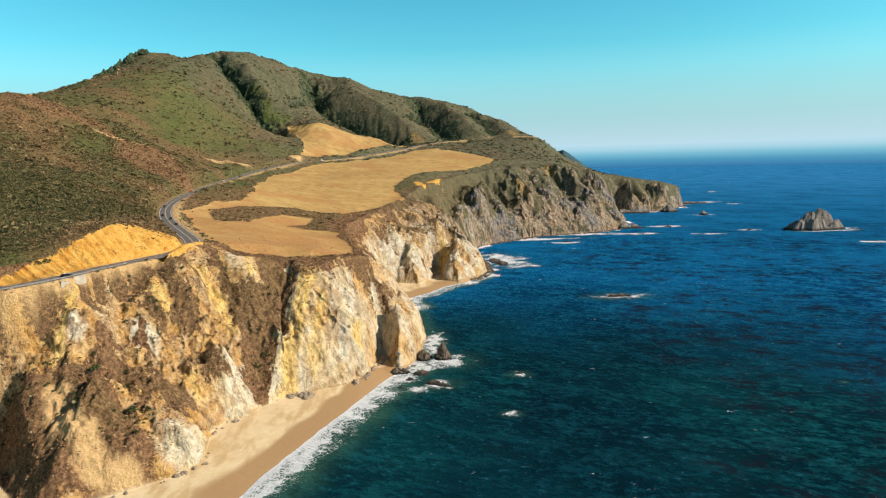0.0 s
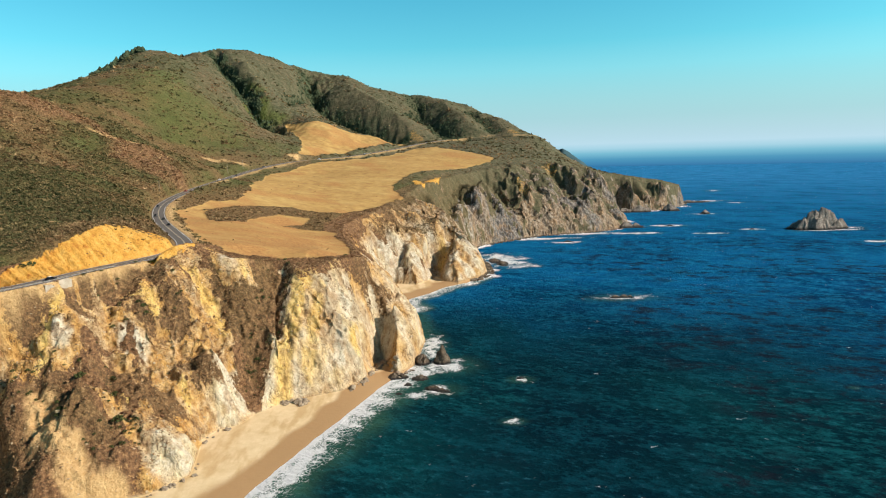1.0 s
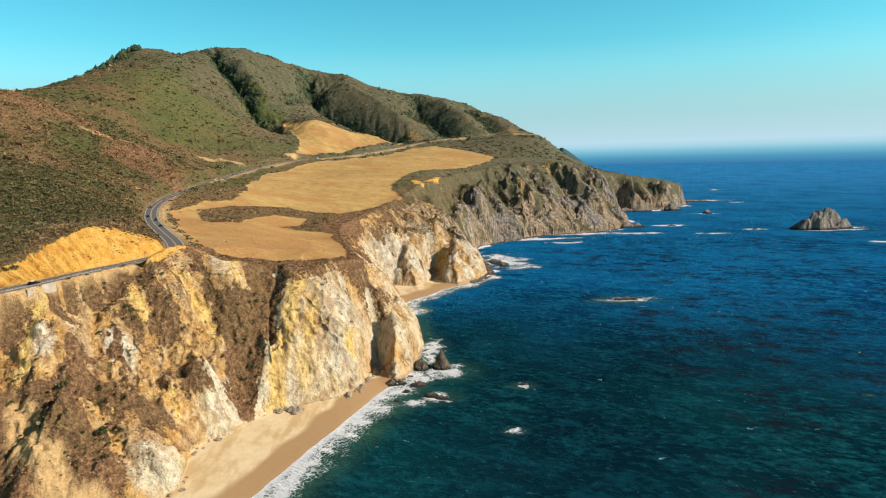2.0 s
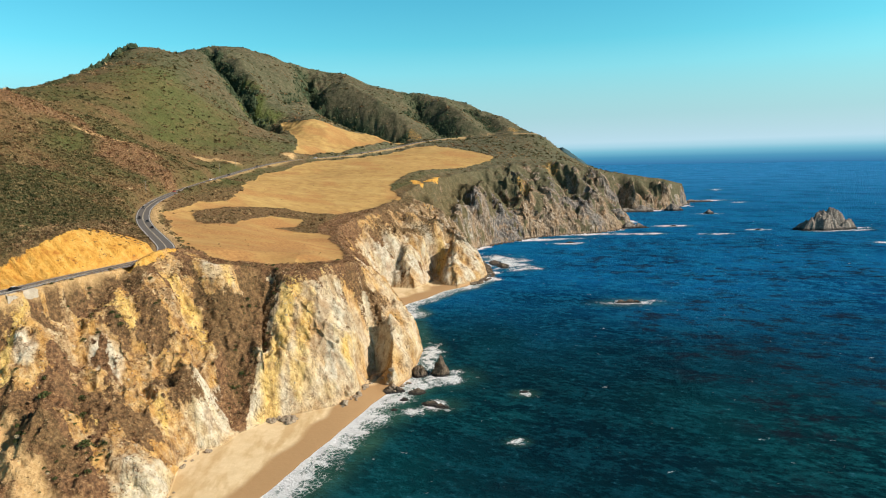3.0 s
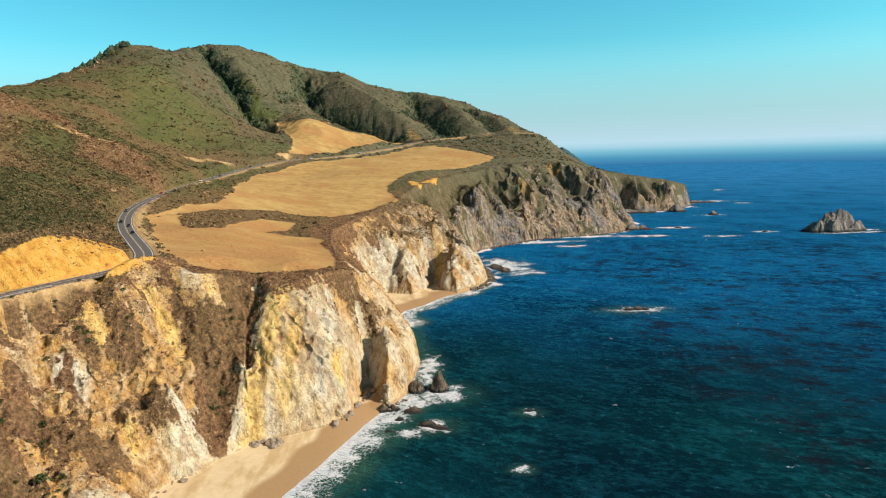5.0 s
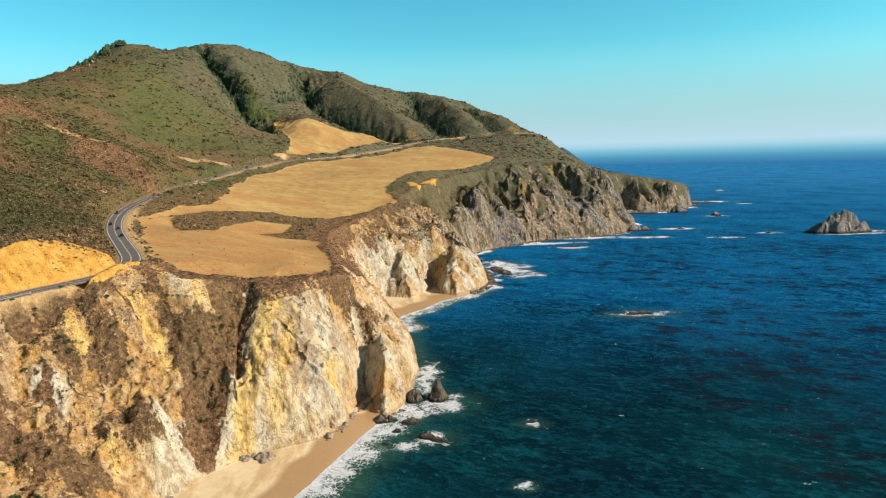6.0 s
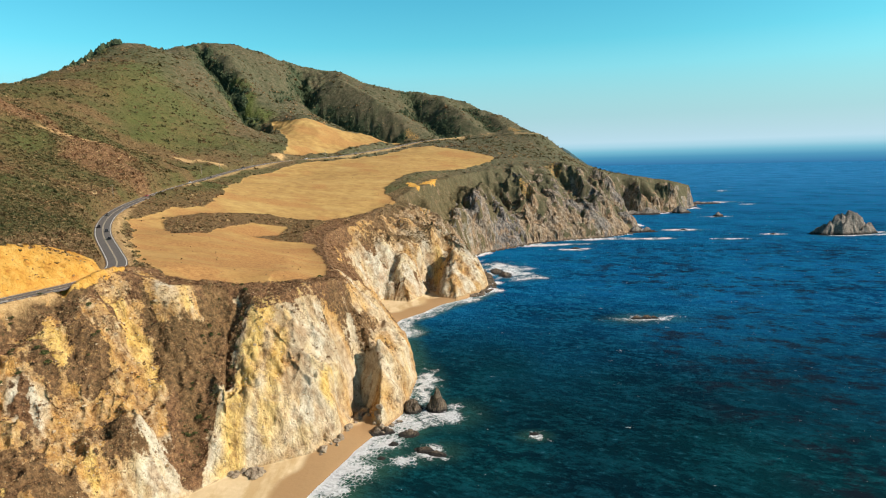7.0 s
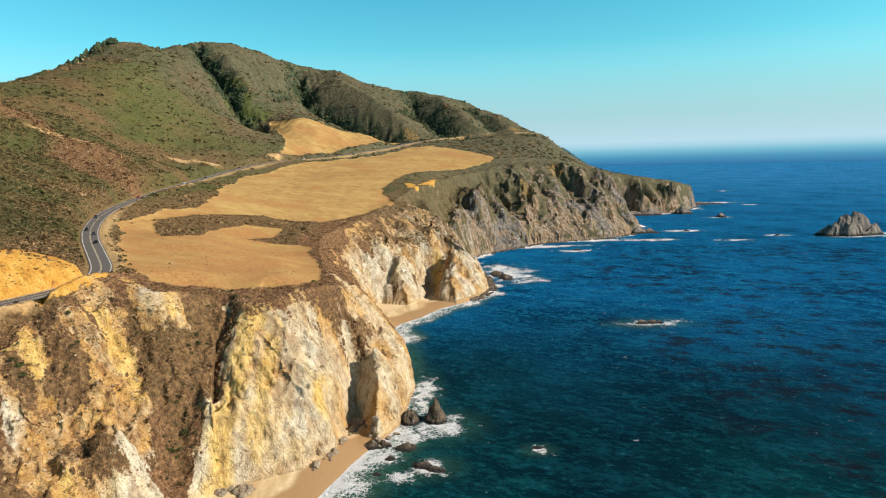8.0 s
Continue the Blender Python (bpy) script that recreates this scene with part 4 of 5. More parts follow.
# ---------------------------------------------------------------- tools for things
def simple(name, color, rough=0.7, metal=0.0, spread_to=None, size=1.0, spec=0.3, relief=0.0):
    def build(nt, bsdf):
        if spread_to:
            n = noise_tex(nt, place(nt), size, 5, 0.7)
            nt.links.new(ramp(nt, n, [(0.32, color), (0.68, spread_to)]), bsdf.inputs["Base Color"])
            if relief:
                bump(nt, bsdf, n, 1.0, relief)
        else:
            bsdf.inputs["Base Color"].default_value = (*color, 1)
        bsdf.inputs["Roughness"].default_value = rough
        bsdf.inputs["Metallic"].default_value = metal
        bsdf.inputs["Specular IOR Level"].default_value = spec
    return material(name, build)


def part(name, bm, mat, parent, label=""):
    me = bpy.data.meshes.new(name)
    bm.to_mesh(me)
    bm.free()
    me.materials.append(mat)
    ob = new(name, me)
    ob.parent = parent
    return tagged(ob, label=label)


def thing(name, label, category, group="", m=None):
    ob = new(name)
    ob.empty_display_size = 0.5
    if m is not None:
        ob.matrix_basis = m
    return tagged(ob, label=label, category=category, group=group)


def box(bm, cx, cy, cz, sx, sy, sz, bevel=0.0):
    r = bmesh.ops.create_cube(bm, size=1, matrix=Matrix.Translation((cx, cy, cz)) @ Matrix.Diagonal((sx, sy, sz, 1)))
    if bevel:
        edges = {e for v in r["verts"] for e in v.link_edges}
        bmesh.ops.bevel(bm, geom=list(edges), offset=bevel, segments=2, affect="EDGES", profile=0.6)
    return bm


def raw_mesh(name, verts, faces, mat, smooth_shade=False, attrs=None):
    """A mesh of triangles from arrays."""
    me = bpy.data.meshes.new(name)
    me.vertices.add(len(verts))
    me.vertices.foreach_set("co", verts.astype(np.float32).ravel())
    me.loops.add(faces.size)
    me.loops.foreach_set("vertex_index", faces.astype(np.int32).ravel())
    me.polygons.add(len(faces))
    k = faces.shape[1]
    me.polygons.foreach_set("loop_start", np.arange(0, faces.size, k, dtype=np.int32))
    me.polygons.foreach_set("loop_total", np.full(len(faces), k, dtype=np.int32))
    me.polygons.foreach_set("use_smooth", np.full(len(faces), smooth_shade))
    me.update(calc_edges=True)
    for key, val in (attrs or {}).items():
        a = me.attributes.new(key, "FLOAT", "POINT")
        a.data.foreach_set("value", val.astype(np.float32))
    me.materials.append(mat)
    return me


rng = np.random.default_rng(7)


def height_at(x, y):
    """Height of the built ground at its vertex nearest to (x, y)."""
    return float(gz[np.argmin((gx - x) ** 2 + (gy - y) ** 2)])


# ---------------------------------------------------------------- the coast road
course = np.array(road)
seg = np.r_[0, np.cumsum(np.hypot(*np.diff(course[:, :2], axis=0).T))]
station = np.arange(0, seg[-1], 3.0)
line = np.stack([np.interp(station, seg, course[:, i]) for i in range(3)], 1)
for _ in range(6):
    line[1:-1] = (line[:-2] + 2 * line[1:-1] + line[2:]) / 4
tangent = np.gradient(line, axis=0)
tangent /= np.linalg.norm(tangent[:, :2], axis=1)[:, None]
right = np.stack([tangent[:, 1], -tangent[:, 0], np.zeros(len(line))], 1)


def ribbon(name, inner, outer, lift, thick, mat, start=0, stop=None):
    c, r = line[start:stop], right[start:stop]
    up = np.array([0, 0, 1.0])
    rows = [c + r * inner + up * (lift - thick), c + r * inner + up * lift, c + r * outer + up * lift, c + r * outer + up * (lift - thick)]
    v = np.stack(rows, 1).reshape(-1, 3)
    n = len(c)
    f = []
    for k in range(3):
        i = np.arange(n - 1) * 4 + k
        f.append(np.stack([i, i + 4, i + 5, i + 1], 1))
    return raw_mesh(name, v, np.concatenate(f), mat)


M_WHITE_LINE = simple("white road paint", (0.72, 0.70, 0.64), 0.7, spread_to=(0.55, 0.53, 0.48), size=0.8)
M_YELLOW_LINE = simple("yellow road paint", (0.62, 0.52, 0.34), 0.7, spread_to=(0.46, 0.40, 0.28), size=0.8)
road_ob = tagged(new("road", ribbon("road", -4.5, 4.5, 0.14, 0.5, M_ASPHALT)), label="two-lane grey asphalt coast road with painted lines", category="road", kind="structure")
for name, a, b, mat in (("edge_line", -4.05, -3.75, M_WHITE_LINE), ("edge_line", 3.75, 4.05, M_WHITE_LINE), ("centre_line", -0.30, -0.10, M_YELLOW_LINE), ("centre_line", 0.10, 0.30, M_YELLOW_LINE)):
    ob = new(name, ribbon(name, a, b, 0.145, 0.02, mat))
    ob.parent = road_ob


def at_station(s, offset, lift=0.0):
    i = min(max(s / 3.0, 0), len(line) - 2)
    k, u = int(i), i - int(i)
    p = line[k] * (1 - u) + line[k + 1] * u + (right[k] * (1 - u) + right[k + 1] * u) * offset
    return p[0], p[1], p[2] + lift, math.atan2(tangent[k][1], tangent[k][0])


def nearest_station(x, y):
    return float(np.argmin((line[:, 0] - x) ** 2 + (line[:, 1] - y) ** 2) * 3.0)


# ---- guard rail of the near bend, on the sea side
M_RAIL = simple("weathered galvanised steel", (0.52, 0.50, 0.46), 0.45, 0.6, (0.36, 0.33, 0.3), 2.0)
M_POST = simple("weathered timber post", (0.30, 0.24, 0.17), 0.9, 0, (0.42, 0.36, 0.28), 3.0)


def guard_rail(s0, s1, offset):
    x, y, z, a = at_station(s0, offset)
    rail = thing("guard_rail", "low steel guard rail on short posts beside the road", "guard rail", "rails along the road", pose(x, y, z))
    verts, faces = [], []
    profile = [(0, 0.42), (0.08, 0.48), (0.0, 0.56), (0.08, 0.64), (0.0, 0.72), (-0.03, 0.72), (0.05, 0.64), (-0.03, 0.56), (0.05, 0.48), (-0.03, 0.42)]
    steps = np.arange(s0, s1, 3.0)
    for s in steps:
        px, py, pz, pa = at_station(s, offset)
        for du, dz in profile:
            verts.append((px + math.sin(pa) * du - x, py - math.cos(pa) * du - y, pz + dz + 0.1 - z))
    m = len(profile)
    for i in range(len(steps) - 1):
        for k in range(m):
            faces.append((i * m + k, i * m + (k + 1) % m, (i + 1) * m + (k + 1) % m, (i + 1) * m + k))
    beam = new("beam", raw_mesh("beam", np.array(verts), np.array(faces), M_RAIL))
    beam.parent = rail
    bm = bmesh.new()
    box(bm, 0, 0, 0.1, 0.16, 0.2, 1.5, 0.02)
    first = part("post", bm, M_POST, rail)
    for i, s in enumerate(np.arange(s0 + 0.5, s1 - 1, 3.8)):
        px, py, pz, pa = at_station(s, offset + 0.16)
        post = first if i == 0 else new("post", first.data)
        post.parent = rail
        post.matrix_basis = pose(px - x, py - y, pz - z, 0, 0, math.degrees(pa))
    return rail


s_near = nearest_station(-170, 264)
guard_rail(s_near - 16, s_near + 42, 4.85)
guard_rail(nearest_station(-205, 238), s_near - 22, 4.85)

# ---- concrete apron that holds the road edge
M_CONCRETE = simple("stained concrete", (0.50, 0.43, 0.33), 0.9, 0, (0.36, 0.29, 0.20), 0.7, relief=0.05)
s_apron = nearest_station(-164, 274)
apron_verts = []
for k in range(5):
    for off, drop in ((4.8, 0.02), (5.2, 0.02), (7.0, -0.5 - 1.5 * math.sin(k / 4 * math.pi)), (7.0, -5.0), (4.8, -1.5)):
        px, py, pz, pa = at_station(s_apron - 5.4 + k * 2.7, off, drop)
        apron_verts.append((px, py, pz))
apron_faces = [(k * 5 + j, k * 5 + (j + 1) % 5, (k + 1) * 5 + (j + 1) % 5, (k + 1) * 5 + j) for k in range(4) for j in range(5)]
tagged(new("concrete_apron", raw_mesh("concrete_apron", np.array(apron_verts), np.array(apron_faces), M_CONCRETE)), label="sloping pale concrete apron below the road edge", category="retaining wall")

# ---- cars
M_TYRE = simple("tyre rubber", (0.02, 0.02, 0.02), 0.85)
M_RIM = simple("alloy rim", (0.5, 0.5, 0.5), 0.3, 0.9)
M_GLASS = simple("dark car glass", (0.015, 0.018, 0.02), 0.08, 0, spec=0.6)
M_LAMP = simple("clear lamp", (0.75, 0.75, 0.72), 0.15, 0, spec=0.6)
M_TAIL = simple("red tail lamp", (0.35, 0.02, 0.015), 0.2, 0, spec=0.6)
PAINTS = [("black", simple("black car paint", (0.012, 0.012, 0.014), 0.3, 0.2, spec=0.6)), ("white", simple("white car paint", (0.75, 0.75, 0.73), 0.3, 0.0, spec=0.6)),
          ("dark grey", simple("grey car paint", (0.06, 0.065, 0.07), 0.3, 0.4, spec=0.6)), ("red", simple("red car paint", (0.32, 0.03, 0.02), 0.3, 0.1, spec=0.6)),
          ("silver", simple("silver car paint", (0.45, 0.46, 0.47), 0.3, 0.6, spec=0.6))]


def loft(bm, sections):
    """Closed hull through cross sections of equal vertex counts, listed as (x, [(y, z), ...])."""
    rings = [[bm.verts.new((x, y, z)) for y, z in ring] for x, ring in sections]
    n = len(rings[0])
    for a, b in zip(rings[:-1], rings[1:]):
        for k in range(n):
            bm.faces.new((a[k], a[(k + 1) % n], b[(k + 1) % n], b[k]))
    bm.faces.new(list(reversed(rings[0])))
    bm.faces.new(rings[-1])
    bmesh.ops.recalc_face_normals(bm, faces=bm.faces[:])
    return bm


def hull(w, low, high, shoulder=0.12):
    return [(-w, low), (-w, high - shoulder), (-w + shoulder, high), (w - shoulder, high), (w, high - shoulder), (w, low)]


def car(paint_name, paint, tall=0.0):
    root = thing("car", f"{paint_name} passenger car on the asphalt lane", "car", "cars on the coast road")
    bm = bmesh.new()
    loft(bm, [(-2.25, hull(0.78, 0.38, 0.82)), (-2.1, hull(0.86, 0.28, 0.95)), (-1.2, hull(0.9, 0.24, 1.0)), (0.8, hull(0.9, 0.24, 0.98)), (1.75, hull(0.87, 0.26, 0.86)), (2.2, hull(0.76, 0.34, 0.66))])
    part("body", bm, paint, root)
    bm = bmesh.new()
    loft(bm, [(-1.95, hull(0.74, 0.92, 0.99, 0.03)), (-1.35, hull(0.70, 0.92, 1.40 + tall, 0.1)), (0.15, hull(0.70, 0.92, 1.44 + tall, 0.1)), (1.05, hull(0.74, 0.9, 0.98, 0.03))])
    part("window_band", bm, M_GLASS, root)
    bm = bmesh.new()
    loft(bm, [(-1.3, hull(0.62, 1.38 + tall, 1.46 + tall, 0.04)), (0.1, hull(0.62, 1.41 + tall, 1.49 + tall, 0.04))])
    part("roof", bm, paint, root)
    for sx_ in (-1.4, 1.4):
        for sy_ in (-0.82, 0.82):
            bm = bmesh.new()
            bmesh.ops.create_cone(bm, cap_ends=True, segments=14, radius1=0.33, radius2=0.33, depth=0.22, matrix=Matrix.Translation((sx_, sy_, 0.33)) @ Matrix.Rotation(radians(90), 4, "X"))
            wheel = part("wheel", bm, M_TYRE, root)
            bm = bmesh.new()
            bmesh.ops.create_cone(bm, cap_ends=True, segments=10, radius1=0.2, radius2=0.2, depth=0.24, matrix=Matrix.Translation((sx_, sy_, 0.33)) @ Matrix.Rotation(radians(90), 4, "X"))
            part("rim", bm, M_RIM, wheel)
    for y_ in (-0.58, 0.58):
        bm = bmesh.new()
        part("headlight", box(bm, 2.13, y_, 0.62, 0.14, 0.3, 0.12, 0.02), M_LAMP, root)
        bm = bmesh.new()
        part("tail_light", box(bm, -2.2, y_, 0.76, 0.1, 0.26, 0.14, 0.02), M_TAIL, root)
    return root


CARS = [(0, -188, 286, 1), (1, -166, 276, 1), (0, -203, 463, -1), (2, -196, 447, 1), (0, -182, 424, 1), (2, -218, 505, -1), (3, -229, 590, -1), (1, -232, 690, -1), (0, -231, 735, 1),
        (2, -222, 820, -1), (1, -175, 930, 1), (4, -120, 1045, -1)]
models = {}
for which, x, y, way in CARS:
    px, py, pz, pa = at_station(nearest_station(x, y), 2.0 * way, 0.15)
    m = pose(px, py, pz, 0, 0, math.degrees(pa) + (0 if way > 0 else 180))
    if which not in models:
        models[which] = car(*PAINTS[which], tall=0.12 if which in (1, 2) else 0.0)
        models[which].matrix_basis = m
    else:
        copy_thing(models[which], m)

# ---- utility poles along the hill side of the road
M_POLE = simple("grey weathered pole", (0.42, 0.36, 0.28), 0.9, 0, (0.28, 0.23, 0.18), 2.0)
M_CERAMIC = simple("brown glazed ceramic", (0.12, 0.07, 0.05), 0.3)


def utility_pole():
    root = thing("utility_pole", "tall grey wooden utility pole with a crossarm", "utility pole", "poles beside the road")
    bm = bmesh.new()
    bmesh.ops.create_cone(bm, cap_ends=True, segments=10, radius1=0.2, radius2=0.13, depth=10.5, matrix=Matrix.Translation((0, 0, 4.75)))
    part("pole", bm, M_POLE, root)
    bm = bmesh.new()
    part("crossarm", box(bm, 0, 0.16, 9.4, 2.4, 0.14, 0.18, 0.02), M_POLE, root)
    for dx in (-1.05, -0.4, 0.4, 1.05):
        bm = bmesh.new()
        bmesh.ops.create_cone(bm, cap_ends=True, segments=8, radius1=0.08, radius2=0.05, depth=0.22, matrix=Matrix.Translation((dx, 0.16, 9.6)))
        part("insulator", bm, M_CERAMIC, root)
    return root


first_pole = None
for s in (nearest_station(-229, 548), nearest_station(-234, 740), nearest_station(-230, 785), nearest_station(-212, 850), nearest_station(-150, 985)):
    px, py, pz, pa = at_station(s, -10.0)
    m = pose(px, py, height_at(px, py), 0, 0, math.degrees(pa) + 90)
    if first_pole is None:
        first_pole = utility_pole()
        first_pole.matrix_basis = m
    else:
        copy_thing(first_pole, m)


# ---------------------------------------------------------------- rocks
def rock_material(dark, light, wetline):
    def build(nt, bsdf):
        n = noise_tex(nt, place(nt), 0.5, 7, 0.74)
        col = ramp(nt, n, [(0.32, dark), (0.66, light)])
        geo = nt.nodes.new("ShaderNodeNewGeometry")
        sep = nt.nodes.new("ShaderNodeSeparateXYZ")
        nt.links.new(geo.outputs["Position"], sep.inputs["Vector"])
        tide = ramp(nt, math_node(nt, "ADD", math_node(nt, "MULTIPLY", sep.outputs["Z"], 1.0 / wetline), math_node(nt, "MULTIPLY", n, 0.6)), [(0.6, 1.0), (1.0, 0.0)])
        col = mix(nt, tide, col, (0.022, 0.018, 0.014))
        nt.links.new(col, bsdf.inputs["Base Color"])
        bsdf.inputs["Roughness"].default_value = 0.85
        bump(nt, bsdf, n, 1.0, 1.6)
    return build


M_STACK = material("sea stack rock", rock_material((0.055, 0.046, 0.038), (0.36, 0.30, 0.235), 6.0))
M_SEAROCK = material("wet dark sea rock", rock_material((0.03, 0.024, 0.018), (0.25, 0.18, 0.115), 2.5))
M_BOULDER = material("pale beach boulder", rock_material((0.14, 0.10, 0.065), (0.48, 0.38, 0.26), 0.6))


def rock_mesh(name, mat, peaks, size, seed, subdiv=4, jag=0.2):
    """A crag: the upper envelope of some peaks (x, y, height, radius) in a unit disc, broken by ridged noise, standing 1.5 m deep in the water."""
    n = 44 if subdiv >= 4 else 22
    u = np.linspace(-1.15, 1.15, n)
    xx, yy = np.meshgrid(u, u)
    z = np.full(xx.shape, -0.35)
    for px, py, ph, pr in peaks:
        d = np.hypot(xx - px, yy - py) / pr
        z = np.maximum(z, ph * (1 - d ** 1.15) - 0.05 * d)
    z = z + jag * (1.5 * (blocks(xx, yy, 0.5, seed) - 0.4) + 0.7 * (blocks(xx, yy, 0.21, seed + 5) - 0.4)) * smooth(-0.35, 0.3, z) + 0.35 * jag * (ridged(xx, yy, 0.2, 3, seed + 9) - 0.5)
    z = np.where(np.hypot(xx, yy) > 1.1, -0.6, np.maximum(z, -0.6))
    shift = 0.10 * fbm(xx, yy, 0.5, 3, seed + 3)
    v = np.stack([(xx + shift) * size[0], (yy - shift) * size[1], z * size[2]], -1).reshape(-1, 3)
    idx = np.arange(n * n).reshape(n, n)
    q = np.stack([idx[:-1, :-1], idx[:-1, 1:], idx[1:, 1:], idx[1:, :-1]], -1).reshape(-1, 4)
    q = q[(v[q][:, :, 2] > -0.58 * size[2]).any(1)]
    used = np.unique(q)
    remap = np.zeros(n * n, int)
    remap[used] = np.arange(len(used))
    return raw_mesh(name, v[used], remap[q], mat)


def sea_rock(label, x, y, peaks, size, seed, mat=None, turn=0, jag=0.34, fine=4):
    ob = new("sea_rock", rock_mesh("sea_rock", mat or M_SEAROCK, peaks, size, seed, fine, jag))
    ob.matrix_basis = pose(x, y, 0, 0, 0, turn)
    return tagged(ob, label=label, category="rock", group="rocks in the surf")


sea_rock("large grey sea stack with a lit crest, ringed by surf", 540, 912, [(-0.1, 0, 1.0, 0.62), (-0.45, 0.05, 0.60, 0.6), (0.12, 0.0, 1.02, 0.6), (0.38, 0.0, 0.86, 0.5), (0.82, 0, 0.42, 0.28)], (41, 28, 31), 5, M_STACK, 0, 0.3)
sea_rock("tall dark pointed rock beside the headland", -2.5, 366, [(0.1, 0, 1.0, 0.8), (0.5, -0.2, 0.5, 0.5)], (6.2, 6.5, 9.5), 6, jag=0.34)
sea_rock("dark rock against the foot of the headland", -13.5, 366, [(0, 0, 1.0, 0.9), (-0.4, 0.1, 0.7, 0.6)], (5.5, 6, 6.0), 8, jag=0.34)
sea_rock("low flat dark rock awash in foam", -4, 322, [(-0.4, 0.1, 0.9, 0.6), (0.4, -0.2, 0.7, 0.55)], (7.5, 4, 2.4), 9, turn=-20)
sea_rock("low brown rock awash near the beach", -14, 339, [(0, 0, 1, 0.9), (0.5, 0.2, 0.6, 0.5)], (5, 3.5, 2.4), 10)
sea_rock("low dark skerry ringed by white water", 146, 517, [(-0.5, 0, 0.8, 0.5), (0.2, 0.1, 1.0, 0.5), (0.7, 0, 0.6, 0.35)], (10, 4.5, 2.6), 11)
sea_rock("small dark rock awash", 40, 336, [(0, 0, 1, 0.9)], (2.6, 1.6, 0.9), 12, fine=3)
sea_rock("dark rock off the far point", 446, 1236, [(0, 0, 1, 0.9), (-0.5, 0, 0.6, 0.5)], (19, 13, 14), 13, M_STACK)
sea_rock("broad dark reef below the far point", 372, 1228, [(-0.5, 0, 0.8, 0.6), (0.3, 0, 1.0, 0.7)], (34, 14, 12), 14, M_STACK)
sea_rock("small pointed rock off the far point", 482, 1162, [(0, 0, 1, 0.9)], (11, 8, 7), 15, M_STACK, fine=3)
sea_rock("low reef at the tip of the cliffs", 296, 985, [(-0.5, 0, 1.0, 0.6), (0.3, 0.1, 0.7, 0.6)], (24, 12, 9), 16, M_STACK)
sea_rock("low rock awash off the cliffs", 168, 848, [(0, 0, 1, 0.9)], (7, 4, 2.2), 17, fine=3)
sea_rock("low dark reef by the second headland", 62, 700, [(-0.3, 0.4, 1.0, 0.6), (0.3, -0.3, 0.8, 0.6)], (11, 26, 3.0), 18)
sea_rock("flat reef running out from the far point", 560, 1410, [(-0.4, 0, 1, 0.7), (0.4, 0, 0.7, 0.6)], (36, 14, 5), 19, M_STACK)
sea_rock("small rock awash near the stack", 452, 925, [(0, 0, 1, 0.9)], (5, 3, 1.8), 20, fine=3)
sea_rock("small rock awash off the point", 357, 994, [(0, 0, 1, 0.9)], (7, 4, 2), 21, fine=3)
sea_rock("dark wet ledge under the shadowed cleft", -26, 341, [(-0.4, 0, 1, 0.7), (0.4, 0.2, 0.8, 0.6)], (6, 4, 3.2), 22)
sea_rock("small dark rock at the surf's edge", -20, 330, [(0, 0, 1, 0.9)], (2.4, 1.8, 1.3), 23, fine=3)
sea_rock("small brown rock standing in the surf", -24, 318, [(0, 0, 1, 0.9)], (2.0, 1.5, 0.9), 24, fine=3)


def boulder_mesh(seed):
    bm = bmesh.new()
    bmesh.ops.create_icosphere(bm, subdivisions=2, radius=1)
    r = random.Random(seed)
    planes = [(Vector((r.uniform(-1, 1), r.uniform(-1, 1), r.uniform(-0.6, 1))).normalized(), r.uniform(0.6, 0.85)) for _ in range(9)]
    for v in bm.verts:
        for nrm, d in planes:
            over = v.co.dot(nrm) - d
            if over > 0:
                v.co -= nrm * over
        v.co *= 1 + 0.07 * noise.noise(v.co * 2.2 + Vector((seed, 0, 0)))
    me = bpy.data.meshes.new("boulder")
    bm.to_mesh(me)
    bm.free()
    me.materials.append(M_BOULDER)
    return me


boulders = [boulder_mesh(k) for k in range(6)]


def boulder(x, y, size, label, group):
    # slide it off the rock face on to the sand
    for _ in range(9):
        if inside(np.array([x]), np.array([y]), land)[0]:
            x, y = x + 0.55, y - 0.9
    ob = new("boulder", boulders[rng.integers(6)])
    sz = size * rng.uniform(0.55, 0.8)
    ob.matrix_basis = pose(x, y, height_at(x, y) + sz * 0.3, 0, 0, rng.uniform(0, 360)) @ Matrix.Diagonal((size * rng.uniform(0.8, 1.3), size * rng.uniform(0.8, 1.1), sz, 1))
    return tagged(ob, label=label, category="boulder", group=group)


for k in range(34):
    a, r = rng.uniform(0, 6.28), 5.0 * math.sqrt(rng.random())
    boulder(-73.5 + r * 1.25 * math.cos(a), 305 + r * 0.7 * math.sin(a), rng.uniform(0.6, 2.0), "angular grey boulder in the fall at the cliff foot", "fallen boulders on the beach")
for k in range(46):
    u = rng.random()
    i = FOOT.index((-52, 320)) + int(u * 9)
    (ax, ay), (bx, by) = FOOT[i], FOOT[i + 1]
    v = rng.random()
    boulder(ax + v * (bx - ax) + rng.uniform(0, 3), ay + v * (by - ay) - rng.uniform(0, 4), rng.uniform(0.6, 2.2), "rough brown boulder at the foot of the headland", "boulders under the headland")
for k in range(26):
    i = 7 + int(rng.random() * 7)
    (ax, ay), (bx, by) = FOOT[i], FOOT[i + 1]
    v = rng.random()
    boulder(ax + v * (bx - ax) + rng.uniform(0.5, 3), ay + v * (by - ay) - rng.uniform(0, 2), rng.uniform(0.4, 1.5), "pale boulder on dry sand under the cliff", "boulders on the sand")


